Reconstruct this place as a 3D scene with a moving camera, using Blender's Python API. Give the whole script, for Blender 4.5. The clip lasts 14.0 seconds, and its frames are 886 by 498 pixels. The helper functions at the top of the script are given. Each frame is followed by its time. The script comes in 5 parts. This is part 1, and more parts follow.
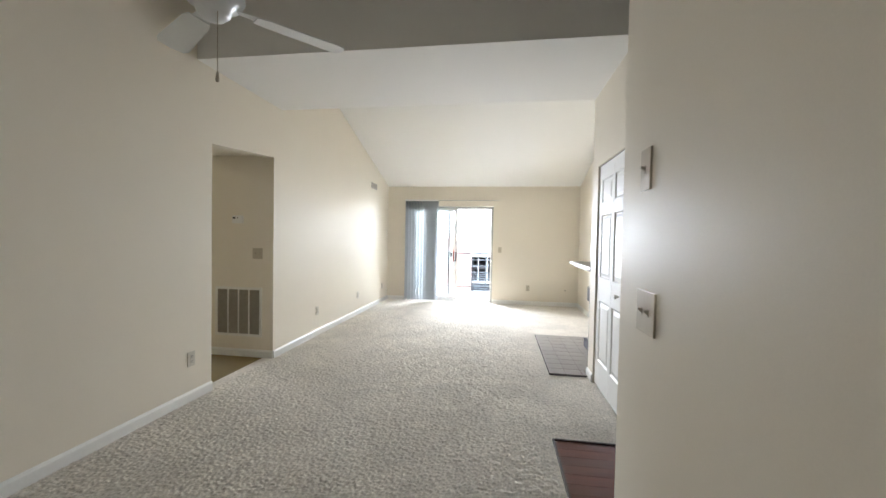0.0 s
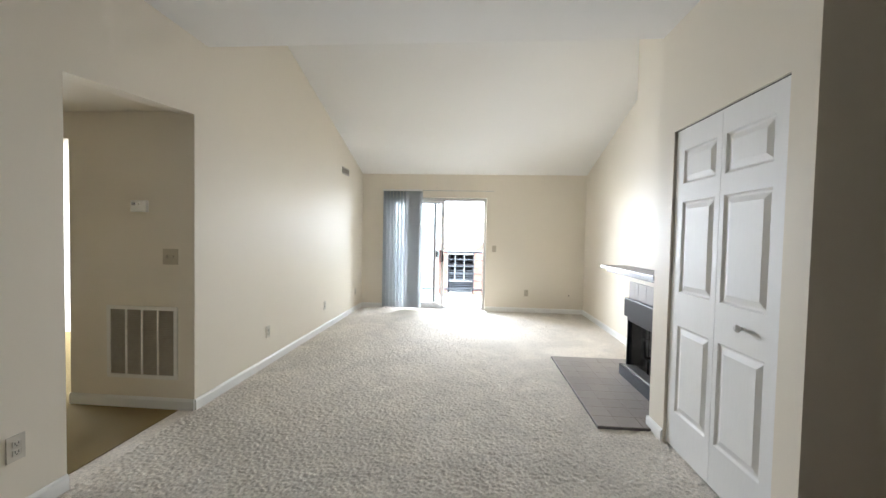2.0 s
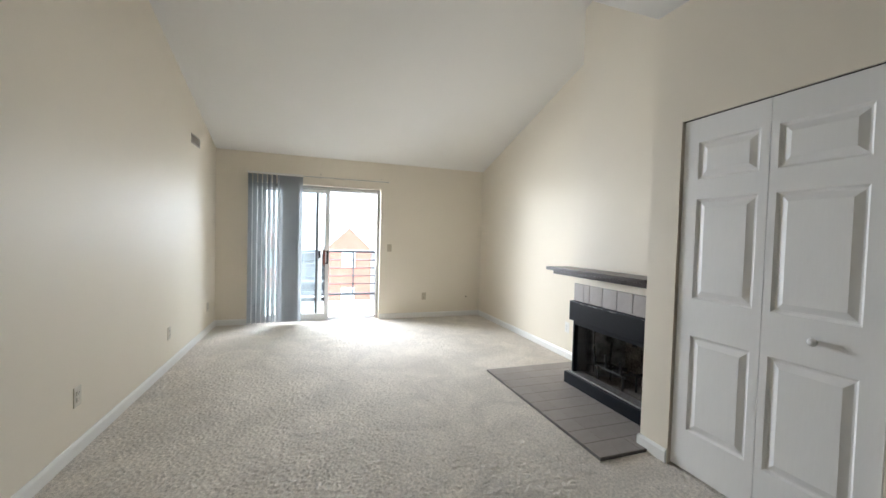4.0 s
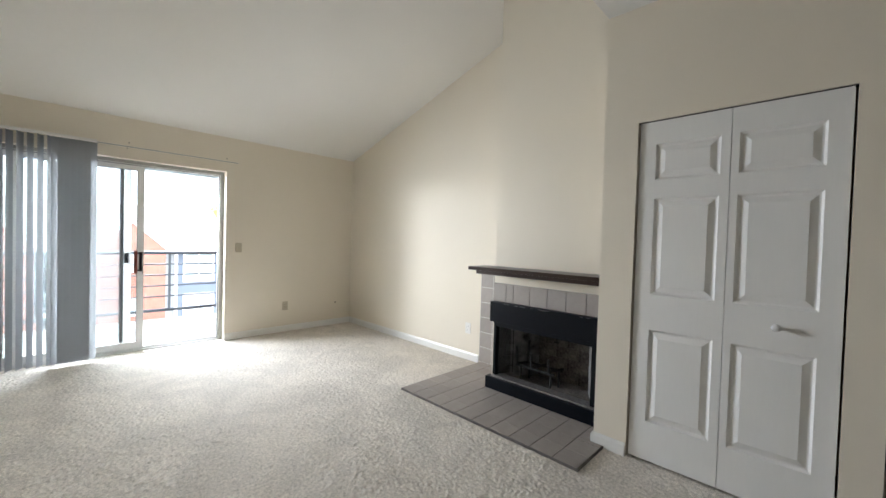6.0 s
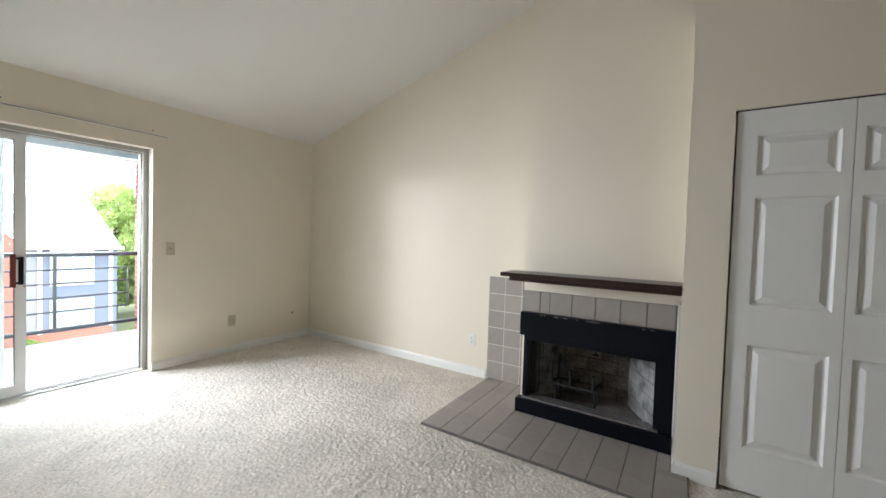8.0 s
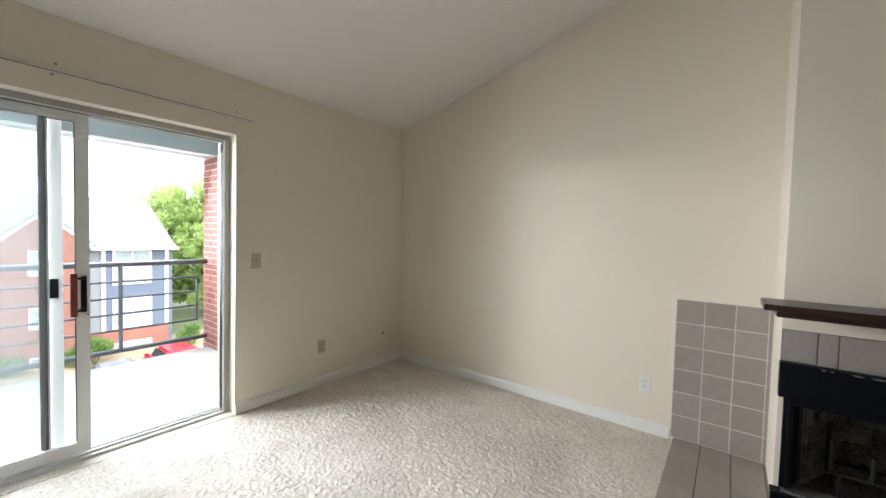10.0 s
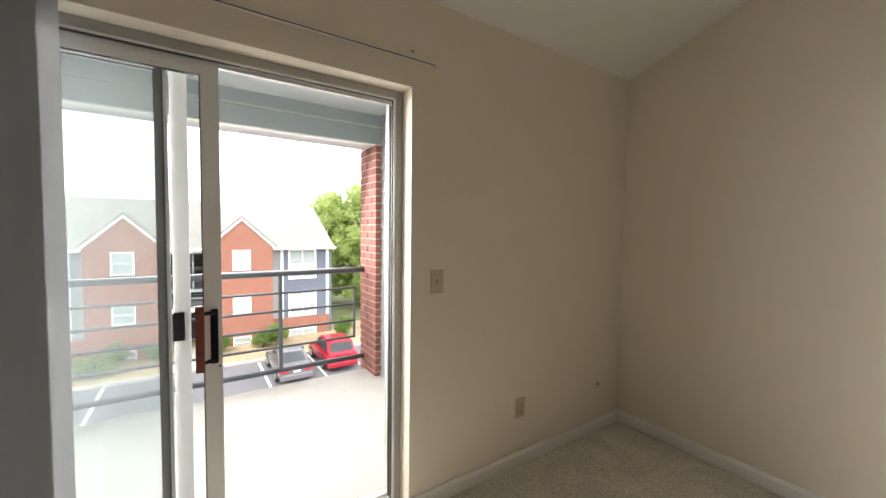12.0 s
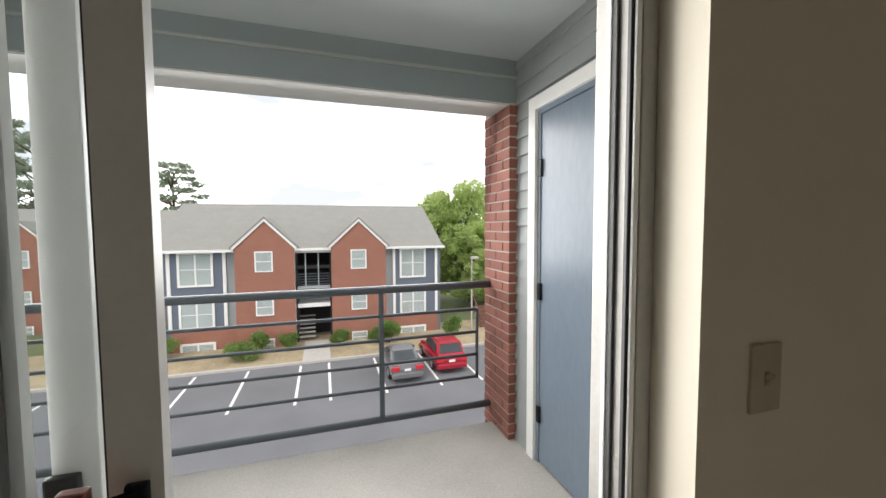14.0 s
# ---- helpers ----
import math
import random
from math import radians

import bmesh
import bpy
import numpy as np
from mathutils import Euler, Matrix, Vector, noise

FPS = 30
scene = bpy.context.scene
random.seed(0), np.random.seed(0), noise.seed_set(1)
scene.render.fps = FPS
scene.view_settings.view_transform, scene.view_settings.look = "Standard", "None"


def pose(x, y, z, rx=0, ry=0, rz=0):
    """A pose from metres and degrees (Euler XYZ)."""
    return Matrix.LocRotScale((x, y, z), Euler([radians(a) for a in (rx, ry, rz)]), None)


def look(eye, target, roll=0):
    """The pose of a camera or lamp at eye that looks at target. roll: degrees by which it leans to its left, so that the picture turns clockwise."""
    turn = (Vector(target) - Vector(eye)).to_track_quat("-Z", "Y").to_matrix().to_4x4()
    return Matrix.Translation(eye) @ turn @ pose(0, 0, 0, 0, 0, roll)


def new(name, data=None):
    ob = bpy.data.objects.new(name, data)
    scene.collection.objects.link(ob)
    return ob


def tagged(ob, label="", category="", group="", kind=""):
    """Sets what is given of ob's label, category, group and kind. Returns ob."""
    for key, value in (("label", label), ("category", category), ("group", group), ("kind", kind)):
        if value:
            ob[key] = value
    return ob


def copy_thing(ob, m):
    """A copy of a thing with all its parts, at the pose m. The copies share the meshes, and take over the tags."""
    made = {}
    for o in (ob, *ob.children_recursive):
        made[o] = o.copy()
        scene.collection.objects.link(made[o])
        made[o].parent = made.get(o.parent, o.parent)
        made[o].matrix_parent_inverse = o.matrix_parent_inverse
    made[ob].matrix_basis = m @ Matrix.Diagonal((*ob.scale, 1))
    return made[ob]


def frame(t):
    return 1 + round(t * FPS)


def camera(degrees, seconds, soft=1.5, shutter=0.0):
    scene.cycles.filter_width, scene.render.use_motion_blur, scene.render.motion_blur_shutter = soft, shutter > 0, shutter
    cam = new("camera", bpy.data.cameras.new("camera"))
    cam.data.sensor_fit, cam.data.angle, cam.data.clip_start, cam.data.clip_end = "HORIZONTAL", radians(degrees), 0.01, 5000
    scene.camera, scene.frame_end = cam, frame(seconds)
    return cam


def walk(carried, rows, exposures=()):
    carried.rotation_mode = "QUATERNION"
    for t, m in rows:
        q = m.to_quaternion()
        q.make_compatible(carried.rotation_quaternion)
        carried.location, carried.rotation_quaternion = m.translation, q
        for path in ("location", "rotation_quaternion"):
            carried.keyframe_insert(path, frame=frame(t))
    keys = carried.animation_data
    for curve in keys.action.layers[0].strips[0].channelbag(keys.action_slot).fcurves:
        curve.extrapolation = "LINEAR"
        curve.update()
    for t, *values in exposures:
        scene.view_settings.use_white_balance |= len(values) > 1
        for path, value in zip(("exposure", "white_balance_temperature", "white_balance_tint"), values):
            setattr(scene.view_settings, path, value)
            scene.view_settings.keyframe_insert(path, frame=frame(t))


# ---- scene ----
cam = camera(99.0, 14.0)
PATH = [
    (0, (0.028, 0.771, 1.33), (-0.267, 2.749, 1.279), 1.1),
    (0.5, (-0.01, 1.078, 1.372), (-0.307, 3.054, 1.303), 1.2),
    (1, (-0.084, 1.386, 1.36), (-0.365, 3.365, 1.29), 1.2),
    (1.5, (-0.209, 1.672, 1.349), (-0.459, 3.655, 1.282), 1.1),
    (2, (-0.361, 1.923, 1.326), (-0.514, 3.916, 1.262), 1.2),
    (2.2, (-0.428, 2.037, 1.312), (-0.529, 4.034, 1.252), 1.2),
    (4.5, (-1.236, 3.029, 1.318), (-0.343, 4.818, 1.259), 1.7),
    (5, (-1.323, 3.259, 1.292), (-0.205, 4.916, 1.234), 1.7),
    (5.5, (-1.427, 3.5, 1.296), (-0.139, 5.029, 1.238), 1.8),
    (6, (-1.519, 3.705, 1.29), (-0.095, 5.11, 1.246), 1.7),
    (6.5, (-1.599, 3.94, 1.286), (-0.062, 5.219, 1.236), 1.8),
    (7, (-1.626, 4.186, 1.298), (-0.013, 5.366, 1.25), 1.9),
    (9.3, (-1.498, 5.485, 1.336), (0.209, 6.525, 1.267), 1.7),
    (9.5, (-1.476, 5.623, 1.347), (0.213, 6.691, 1.277), 1.7),
    (10, (-1.378, 5.936, 1.363), (0.212, 7.148, 1.288), 1.5),
    (10.5, (-1.275, 6.246, 1.386), (0.187, 7.607, 1.297), 1.3),
    (11, (-1.132, 6.588, 1.387), (0.198, 8.079, 1.295), 1.0),
    (11.5, (-1.048, 6.919, 1.381), (0.154, 8.515, 1.29), 0.9),
    (12, (-0.965, 7.226, 1.381), (0.137, 8.892, 1.284), 0.7),
    (12.5, (-0.896, 7.529, 1.383), (0.087, 9.268, 1.282), 0.6),
    (13, (-0.848, 7.812, 1.383), (0.017, 9.613, 1.28), 0.4),
    (13.5, (-0.746, 8.098, 1.389), (0.004, 9.948, 1.277), -0.1),
    (14, (-0.674, 8.353, 1.386), (-0.07, 10.256, 1.276), -0.3),
]
EXPOSURES = [(0, 2.98, 5850, 10), (1, 2.88, 5850, 10), (2.2, 2.66, 5850, 10), (4.5, 2.22, 5900, 10), (7, 2.08, 5950, 10), (9.5, 1.68, 6000, 10), (11, 1.32, 6500, 12), (12, 1.13, 6900, 14), (12.5, 0.84, 7350, 16), (13.2, 0.33, 7100, 14), (14, -0.03, 6750, 11)]
walk(cam, [(t, look(eye, target, roll)) for t, eye, target, roll in PATH], EXPOSURES)

# ---- world, sun ----
world = bpy.data.worlds.new("overcast_sky")
scene.world = world
world.use_nodes = True
wt = world.node_tree
wt.nodes.clear()
w_out = wt.nodes.new("ShaderNodeOutputWorld")
w_bg = wt.nodes.new("ShaderNodeBackground")
w_sky = wt.nodes.new("ShaderNodeTexSky")
w_sky.sky_type = "NISHITA"
w_sky.sun_disc = False
w_sky.sun_elevation = radians(52)
w_sky.sun_rotation = radians(-35)
w_co = wt.nodes.new("ShaderNodeTexCoord")
w_map = wt.nodes.new("ShaderNodeMapping")
w_map.inputs["Scale"].default_value = (1.0, 1.0, 3.2)
w_noise = wt.nodes.new("ShaderNodeTexNoise")
w_noise.inputs["Scale"].default_value = 2.6
w_noise.inputs["Detail"].default_value = 7
w_noise.inputs["Roughness"].default_value = 0.55
w_ramp = wt.nodes.new("ShaderNodeValToRGB")
w_ramp.color_ramp.elements[0].position = 0.40
w_ramp.color_ramp.elements[0].color = (8.0, 8.5, 9.4, 1)
w_ramp.color_ramp.elements[1].position = 0.62
w_ramp.color_ramp.elements[1].color = (23.0, 23.2, 23.6, 1)
w_mix = wt.nodes.new("ShaderNodeMixRGB")
w_mix.inputs[0].default_value = 0.88
w_bg.inputs["Strength"].default_value = 0.12
wt.links.new(w_co.outputs["Generated"], w_map.inputs["Vector"])
wt.links.new(w_map.outputs[0], w_noise.inputs["Vector"])
wt.links.new(w_noise.outputs[0], w_ramp.inputs[0])
wt.links.new(w_sky.outputs[0], w_mix.inputs[1])
wt.links.new(w_ramp.outputs[0], w_mix.inputs[2])
wt.links.new(w_mix.outputs[0], w_bg.inputs[0])
wt.links.new(w_bg.outputs[0], w_out.inputs[0])

sun_data = bpy.data.lights.new("sun", "SUN")
sun_data.energy = 1.0
sun_data.angle = radians(25)
sun_data.color = (1.0, 0.97, 0.92)
sun = new("sun", sun_data)
sun.matrix_world = look((-20, -15, 40), (0, 10, 0))

# ---- materials ----


def mat(name, color, rough=0.6, vary=0.06, scale=8.0, bump=0.0, bump_scale=60.0, metal=0.0, spec=0.5, each=0.0, stretch=(1, 1, 1)):
    """A surface with broad stains, fine grain, and a slight difference from piece to piece."""
    m = bpy.data.materials.new(name)
    m.use_nodes = True
    nt = m.node_tree
    b = nt.nodes["Principled BSDF"]
    b.inputs["Roughness"].default_value = rough
    b.inputs["Metallic"].default_value = metal
    b.inputs["Specular IOR Level"].default_value = spec
    co = nt.nodes.new("ShaderNodeTexCoord")
    mp = nt.nodes.new("ShaderNodeMapping")
    mp.inputs["Scale"].default_value = stretch
    nt.links.new(co.outputs["Object"], mp.inputs["Vector"])
    n1 = nt.nodes.new("ShaderNodeTexNoise")
    n1.inputs["Scale"].default_value = scale
    n1.inputs["Detail"].default_value = 4
    n2 = nt.nodes.new("ShaderNodeTexNoise")
    n2.inputs["Scale"].default_value = bump_scale
    n2.inputs["Detail"].default_value = 3
    nt.links.new(mp.outputs[0], n1.inputs["Vector"])
    nt.links.new(mp.outputs[0], n2.inputs["Vector"])
    add = nt.nodes.new("ShaderNodeMath")
    add.operation = "ADD"
    nt.links.new(n1.outputs[0], add.inputs[0])
    nt.links.new(n2.outputs[0], add.inputs[1])
    rng = nt.nodes.new("ShaderNodeMapRange")
    rng.inputs[1].default_value = 0.6
    rng.inputs[2].default_value = 1.4
    rng.inputs[3].default_value = 1 - vary
    rng.inputs[4].default_value = 1 + vary
    nt.links.new(add.outputs[0], rng.inputs[0])
    val = rng.outputs[0]
    if each:
        oi = nt.nodes.new("ShaderNodeObjectInfo")
        r2 = nt.nodes.new("ShaderNodeMapRange")
        r2.inputs[3].default_value = 1 - each
        r2.inputs[4].default_value = 1 + each
        nt.links.new(oi.outputs["Random"], r2.inputs[0])
        mul = nt.nodes.new("ShaderNodeMath")
        mul.operation = "MULTIPLY"
        nt.links.new(val, mul.inputs[0])
        nt.links.new(r2.outputs[0], mul.inputs[1])
        val = mul.outputs[0]
    vm = nt.nodes.new("ShaderNodeVectorMath")
    vm.operation = "SCALE"
    vm.inputs[0].default_value = color
    nt.links.new(val, vm.inputs["Scale"])
    nt.links.new(vm.outputs[0], b.inputs["Base Color"])
    if bump:
        bp = nt.nodes.new("ShaderNodeBump")
        bp.inputs["Strength"].default_value = bump
        bp.inputs["Distance"].default_value = 0.01
        nt.links.new(n2.outputs[0], bp.inputs["Height"])
        nt.links.new(bp.outputs[0], b.inputs["Normal"])
    return m


def glass_mat(name, tint=(1, 1, 1), dust=0.05, gloss=0.08):
    """A thin window pane: clear, with a faint film of dust and haze, and a mirror gloss that grows at grazing angles.
    """
    m = bpy.data.materials.new(name)
    m.use_nodes = True
    nt = m.node_tree
    nt.nodes.clear()
    out = nt.nodes.new("ShaderNodeOutputMaterial")
    tr = nt.nodes.new("ShaderNodeBsdfTransparent")
    tr.inputs[0].default_value = (*tint, 1)
    gl = nt.nodes.new("ShaderNodeBsdfGlossy")
    gl.inputs["Roughness"].default_value = 0.02
    df = nt.nodes.new("ShaderNodeBsdfDiffuse")
    df.inputs[0].default_value = (0.75, 0.78, 0.8, 1)
    fr = nt.nodes.new("ShaderNodeFresnel")
    fr.inputs[0].default_value = 1.45
    m1 = nt.nodes.new("ShaderNodeMixShader")
    m1.inputs[0].default_value = dust
    m2 = nt.nodes.new("ShaderNodeMixShader")
    nt.links.new(tr.outputs[0], m1.inputs[1])
    nt.links.new(df.outputs[0], m1.inputs[2])
    nt.links.new(fr.outputs[0], m2.inputs[0])
    nt.links.new(m1.outputs[0], m2.inputs[1])
    nt.links.new(gl.outputs[0], m2.inputs[2])
    nt.links.new(m2.outputs[0], out.inputs[0])
    return m


WALL = mat("cream_wall_paint", (0.80, 0.735, 0.615), 0.5, 0.022, 1.2, 0.035, 240, spec=0.16)
CEIL = mat("white_ceiling_paint", (0.82, 0.80, 0.755), 0.85, 0.015, 1.5, 0.25, 160)
TRIM = mat("white_trim_paint", (0.82, 0.81, 0.77), 0.35, 0.02, 4, 0.03, 60)
DOORW = mat("white_door_paint", (0.83, 0.82, 0.79), 0.55, 0.015, 3, 0.05, 90, stretch=(1, 1, 0.15))
CARPET = mat("beige_carpet", (0.745, 0.695, 0.62), 1.0, 0.36, 62, 0.0, 210, spec=0.1)
ca_nt = CARPET.node_tree
ca_co = ca_nt.nodes.new("ShaderNodeTexCoord")
ca_no = ca_nt.nodes.new("ShaderNodeTexNoise")
ca_no.inputs["Scale"].default_value = 2.2
ca_no.inputs["Detail"].default_value = 5
ca_no.inputs["Distortion"].default_value = 1.2
ca_rg = ca_nt.nodes.new("ShaderNodeMapRange")
for ca_i, ca_v in ((1, 0.35), (2, 0.65), (3, 0.90), (4, 1.07)):
    ca_rg.inputs[ca_i].default_value = ca_v
ca_mu = ca_nt.nodes.new("ShaderNodeVectorMath")
ca_mu.operation = "SCALE"
ca_from = ca_nt.nodes["Principled BSDF"].inputs["Base Color"].links[0].from_socket
ca_nt.links.new(ca_co.outputs["Object"], ca_no.inputs["Vector"])
ca_nt.links.new(ca_no.outputs[0], ca_rg.inputs[0])
ca_nt.links.new(ca_from, ca_mu.inputs[0])
ca_nt.links.new(ca_rg.outputs[0], ca_mu.inputs["Scale"])
ca_nt.links.new(ca_mu.outputs[0], ca_nt.nodes["Principled BSDF"].inputs["Base Color"])
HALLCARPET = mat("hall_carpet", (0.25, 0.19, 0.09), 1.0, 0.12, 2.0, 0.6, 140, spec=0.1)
WOODFLOOR = mat("cherry_wood_floor", (0.13, 0.030, 0.018), 0.28, 0.25, 5, 0.05, 30, each=0.18, stretch=(0.4, 6, 6))
MANTEL = mat("dark_stained_wood", (0.030, 0.014, 0.010), 0.3, 0.3, 9, 0.06, 50, spec=0.5, stretch=(5, 0.6, 5))
TILE = mat("grey_brown_tile", (0.325, 0.292, 0.262), 0.5, 0.07, 12, 0.08, 70, each=0.06)
GROUT = mat("grey_grout", (0.15, 0.135, 0.125), 0.95, 0.12, 40, 0.3, 200)
GROUTM = mat("mid_grey_grout", (0.23, 0.21, 0.195), 0.95, 0.12, 40, 0.3, 200)
GROUTL = mat("pale_grout", (0.64, 0.61, 0.56), 0.95, 0.10, 40, 0.3, 200)
BLACK = mat("black_painted_metal", (0.004, 0.005, 0.008), 0.36, 0.35, 20, 0.12, 90, spec=0.16)
SOOT = mat("sooty_firebrick", (0.13, 0.115, 0.10), 0.95, 0.98, 4.2, 0.5, 50)
ASHY = mat("grey_firebrick_panel", (0.20, 0.195, 0.19), 0.95, 0.9, 5, 0.4, 14)
IRON = mat("cast_iron", (0.010, 0.009, 0.009), 0.8, 0.3, 30, 0.3, 90)
BLIND = mat("blind_vinyl", (0.42, 0.43, 0.435), 0.5, 0.03, 6, 0.03, 60)
bl_nt = BLIND.node_tree
bl_tl = bl_nt.nodes.new("ShaderNodeBsdfTranslucent")
bl_tl.inputs[0].default_value = (0.62, 0.63, 0.65, 1)
bl_mx = bl_nt.nodes.new("ShaderNodeMixShader")
bl_mx.inputs[0].default_value = 0.04
bl_nt.links.new(bl_nt.nodes["Principled BSDF"].outputs[0], bl_mx.inputs[1])
bl_nt.links.new(bl_tl.outputs[0], bl_mx.inputs[2])
bl_nt.links.new(bl_mx.outputs[0], bl_nt.nodes["Material Output"].inputs[0])
ALU = mat("white_aluminium", (0.80, 0.80, 0.78), 0.35, 0.03, 8, 0.03, 80)
GASKET = mat("dark_gasket", (0.05, 0.05, 0.05), 0.6, 0.1)
# white aluminium with shade put into its colour, for the head and right jamb
JAMBALU = mat("shaded_white_aluminium", (0.40, 0.39, 0.36), 0.5, 0.08, 8, 0.05, 80)
STEEL = mat("dull_steel", (0.34, 0.33, 0.31), 0.4, 0.08, 10, metal=0.3)
MILL = mat("grey_mill_aluminium", (0.13, 0.13, 0.125), 0.4, 0.08, 10, metal=0.3)
HANDLEWOOD = mat("reddish_wood_handle", (0.20, 0.045, 0.025), 0.4, 0.2, 30)
PLATE = mat("ivory_plastic", (0.52, 0.455, 0.335), 0.35, 0.03, 10)
WPLATE = mat("white_plastic", (0.80, 0.78, 0.73), 0.35, 0.02, 10)
SLOT = mat("dark_slot", (0.03, 0.03, 0.03), 0.6, 0.1)
GRILLE = mat("vent_metal", (0.80, 0.77, 0.70), 0.45, 0.04, 12)
FILTER = mat("grey_filter", (0.30, 0.27, 0.22), 0.95, 0.15, 60)
NICKEL = mat("white_knob", (0.80, 0.79, 0.76), 0.2, 0.02, 10)
FANW = mat("white_fan_enamel", (0.72, 0.73, 0.72), 0.3, 0.02, 10)
CHAIN = mat("dull_brass_chain", (0.35, 0.30, 0.22), 0.4, 0.1, 40, metal=0.6)
RAILM = mat("blue_grey_metal", (0.085, 0.10, 0.115), 0.45, 0.08, 14, 0.05, 90)
DECK = mat("pale_concrete", (0.40, 0.385, 0.35), 0.7, 0.2, 1.6, 0.2, 120)
BRICK = mat("red_brick", (0.26, 0.10, 0.075), 0.9, 0.16, 14, 0.5, 120, each=0.16)
MORTAR = mat("grey_mortar", (0.46, 0.40, 0.36), 0.95, 0.1, 40, 0.4, 150)
SIDING = mat("grey_vinyl_siding", (0.30, 0.32, 0.315), 0.55, 0.05, 6, 0.06, 60)
SOFFIT = mat("porch_ceiling_paint", (0.44, 0.48, 0.49), 0.7, 0.03, 3, 0.05, 60)
FASCIA = mat("porch_beam_paint", (0.20, 0.235, 0.25), 0.6, 0.04, 4, 0.05, 60)
BEAMPALE = mat("lit_beam_underside", (0.62, 0.62, 0.60), 0.7, 0.04, 4, 0.05, 60)
SDOOR = mat("blue_grey_door_paint", (0.17, 0.215, 0.27), 0.33, 0.10, 2.2, 0.05, 40, stretch=(1, 1, 0.3))
# pale film: dirt, plus the room's milky reflection put in as colour
GLASS = glass_mat("hazed_window_glass", (0.90, 0.94, 0.94), 0.16)
CLEAR = glass_mat("clean_window_glass", (0.95, 0.97, 0.97), 0.012)
FIREGLASS = glass_mat("smoked_glass", (0.62, 0.62, 0.62), 0.05)
ASPHALT = mat("asphalt", (0.15, 0.153, 0.162), 0.9, 0.22, 0.35, 0.4, 30)
LINE = mat("white_road_paint", (0.75, 0.75, 0.73), 0.8, 0.12, 6)
DIRT = mat("dry_grass_and_mulch", (0.34, 0.275, 0.175), 1.0, 0.45, 0.9, 0.5, 12)
KERB = mat("kerb_concrete", (0.45, 0.43, 0.40), 0.9, 0.1, 3)
GROUND = mat("ground", (0.13, 0.15, 0.07), 1.0, 0.4, 0.2)
ROOF = mat("grey_shingles", (0.25, 0.245, 0.225), 0.95, 0.09, 1.5, 0.4, 9)
BLUESIDE = mat("blue_siding", (0.125, 0.152, 0.195), 0.6, 0.05, 3)
GREYSIDE = mat("grey_siding", (0.34, 0.37, 0.38), 0.6, 0.05, 3)
WTRIM = mat("white_house_trim", (0.80, 0.80, 0.78), 0.5, 0.03, 3)
SHADE = mat("pale_window_blind", (0.74, 0.76, 0.74), 0.3, 0.08, 2)
# near-black colour standing in for the shade inside the breezeway
SHADEIN = mat("breezeway_shade", (0.03, 0.03, 0.032), 0.9, 0.2, 2)


def leaf_mat(name, color, through_color, vary, scale):
    """Leaves: matt on top, with light coming through the blades; no two clumps of one green."""
    m = mat(name, color, 0.6, vary, scale)
    nt = m.node_tree
    b = nt.nodes["Principled BSDF"]
    tl = nt.nodes.new("ShaderNodeBsdfTranslucent")
    tl.inputs[0].default_value = (*through_color, 1)
    mx = nt.nodes.new("ShaderNodeMixShader")
    mx.inputs[0].default_value = 0.5
    nt.links.new(b.outputs[0], mx.inputs[1])
    nt.links.new(tl.outputs[0], mx.inputs[2])
    nt.links.new(mx.outputs[0], nt.nodes["Material Output"].inputs[0])
    return m


LEAF = leaf_mat("shrub_leaves", (0.15, 0.24, 0.07), (0.28, 0.40, 0.10), 0.4, 3)
LEAFY = leaf_mat("bamboo_leaves", (0.33, 0.41, 0.16), (0.68, 0.80, 0.34), 0.5, 0.7)
PINE = leaf_mat("pine_needles", (0.25, 0.30, 0.23), (0.34, 0.40, 0.28), 0.4, 0.8)
BARK = mat("bark", (0.11, 0.08, 0.06), 0.9, 0.3, 8)

# far brick wall: courses as relief and tone in the material
BRICKFAR = mat("far_red_brick", (0.33, 0.10, 0.062), 0.9, 0.10, 1.2)
nt = BRICKFAR.node_tree
bt = nt.nodes.new("ShaderNodeTexBrick")
bt.inputs["Color1"].default_value = (0.31, 0.112, 0.075, 1)
bt.inputs["Color2"].default_value = (0.25, 0.090, 0.062, 1)
bt.inputs["Mortar"].default_value = (0.38, 0.24, 0.18, 1)
bt.inputs["Scale"].default_value = 1.0
bt.inputs["Brick Width"].default_value = 0.21
bt.inputs["Row Height"].default_value = 0.07
bt.inputs["Mortar Size"].default_value = 0.008
bco = nt.nodes.new("ShaderNodeTexCoord")
bsep = nt.nodes.new("ShaderNodeSeparateXYZ")
bcom = nt.nodes.new("ShaderNodeCombineXYZ")
nt.links.new(bco.outputs["Object"], bsep.inputs[0])
nt.links.new(bsep.outputs["X"], bcom.inputs["X"])
nt.links.new(bsep.outputs["Z"], bcom.inputs["Y"])
nt.links.new(bcom.outputs[0], bt.inputs["Vector"])
for link in list(nt.links):
    if link.to_socket.name == "Base Color":
        scaled = link.from_node
nt.links.new(bt.outputs["Color"], scaled.inputs[0])

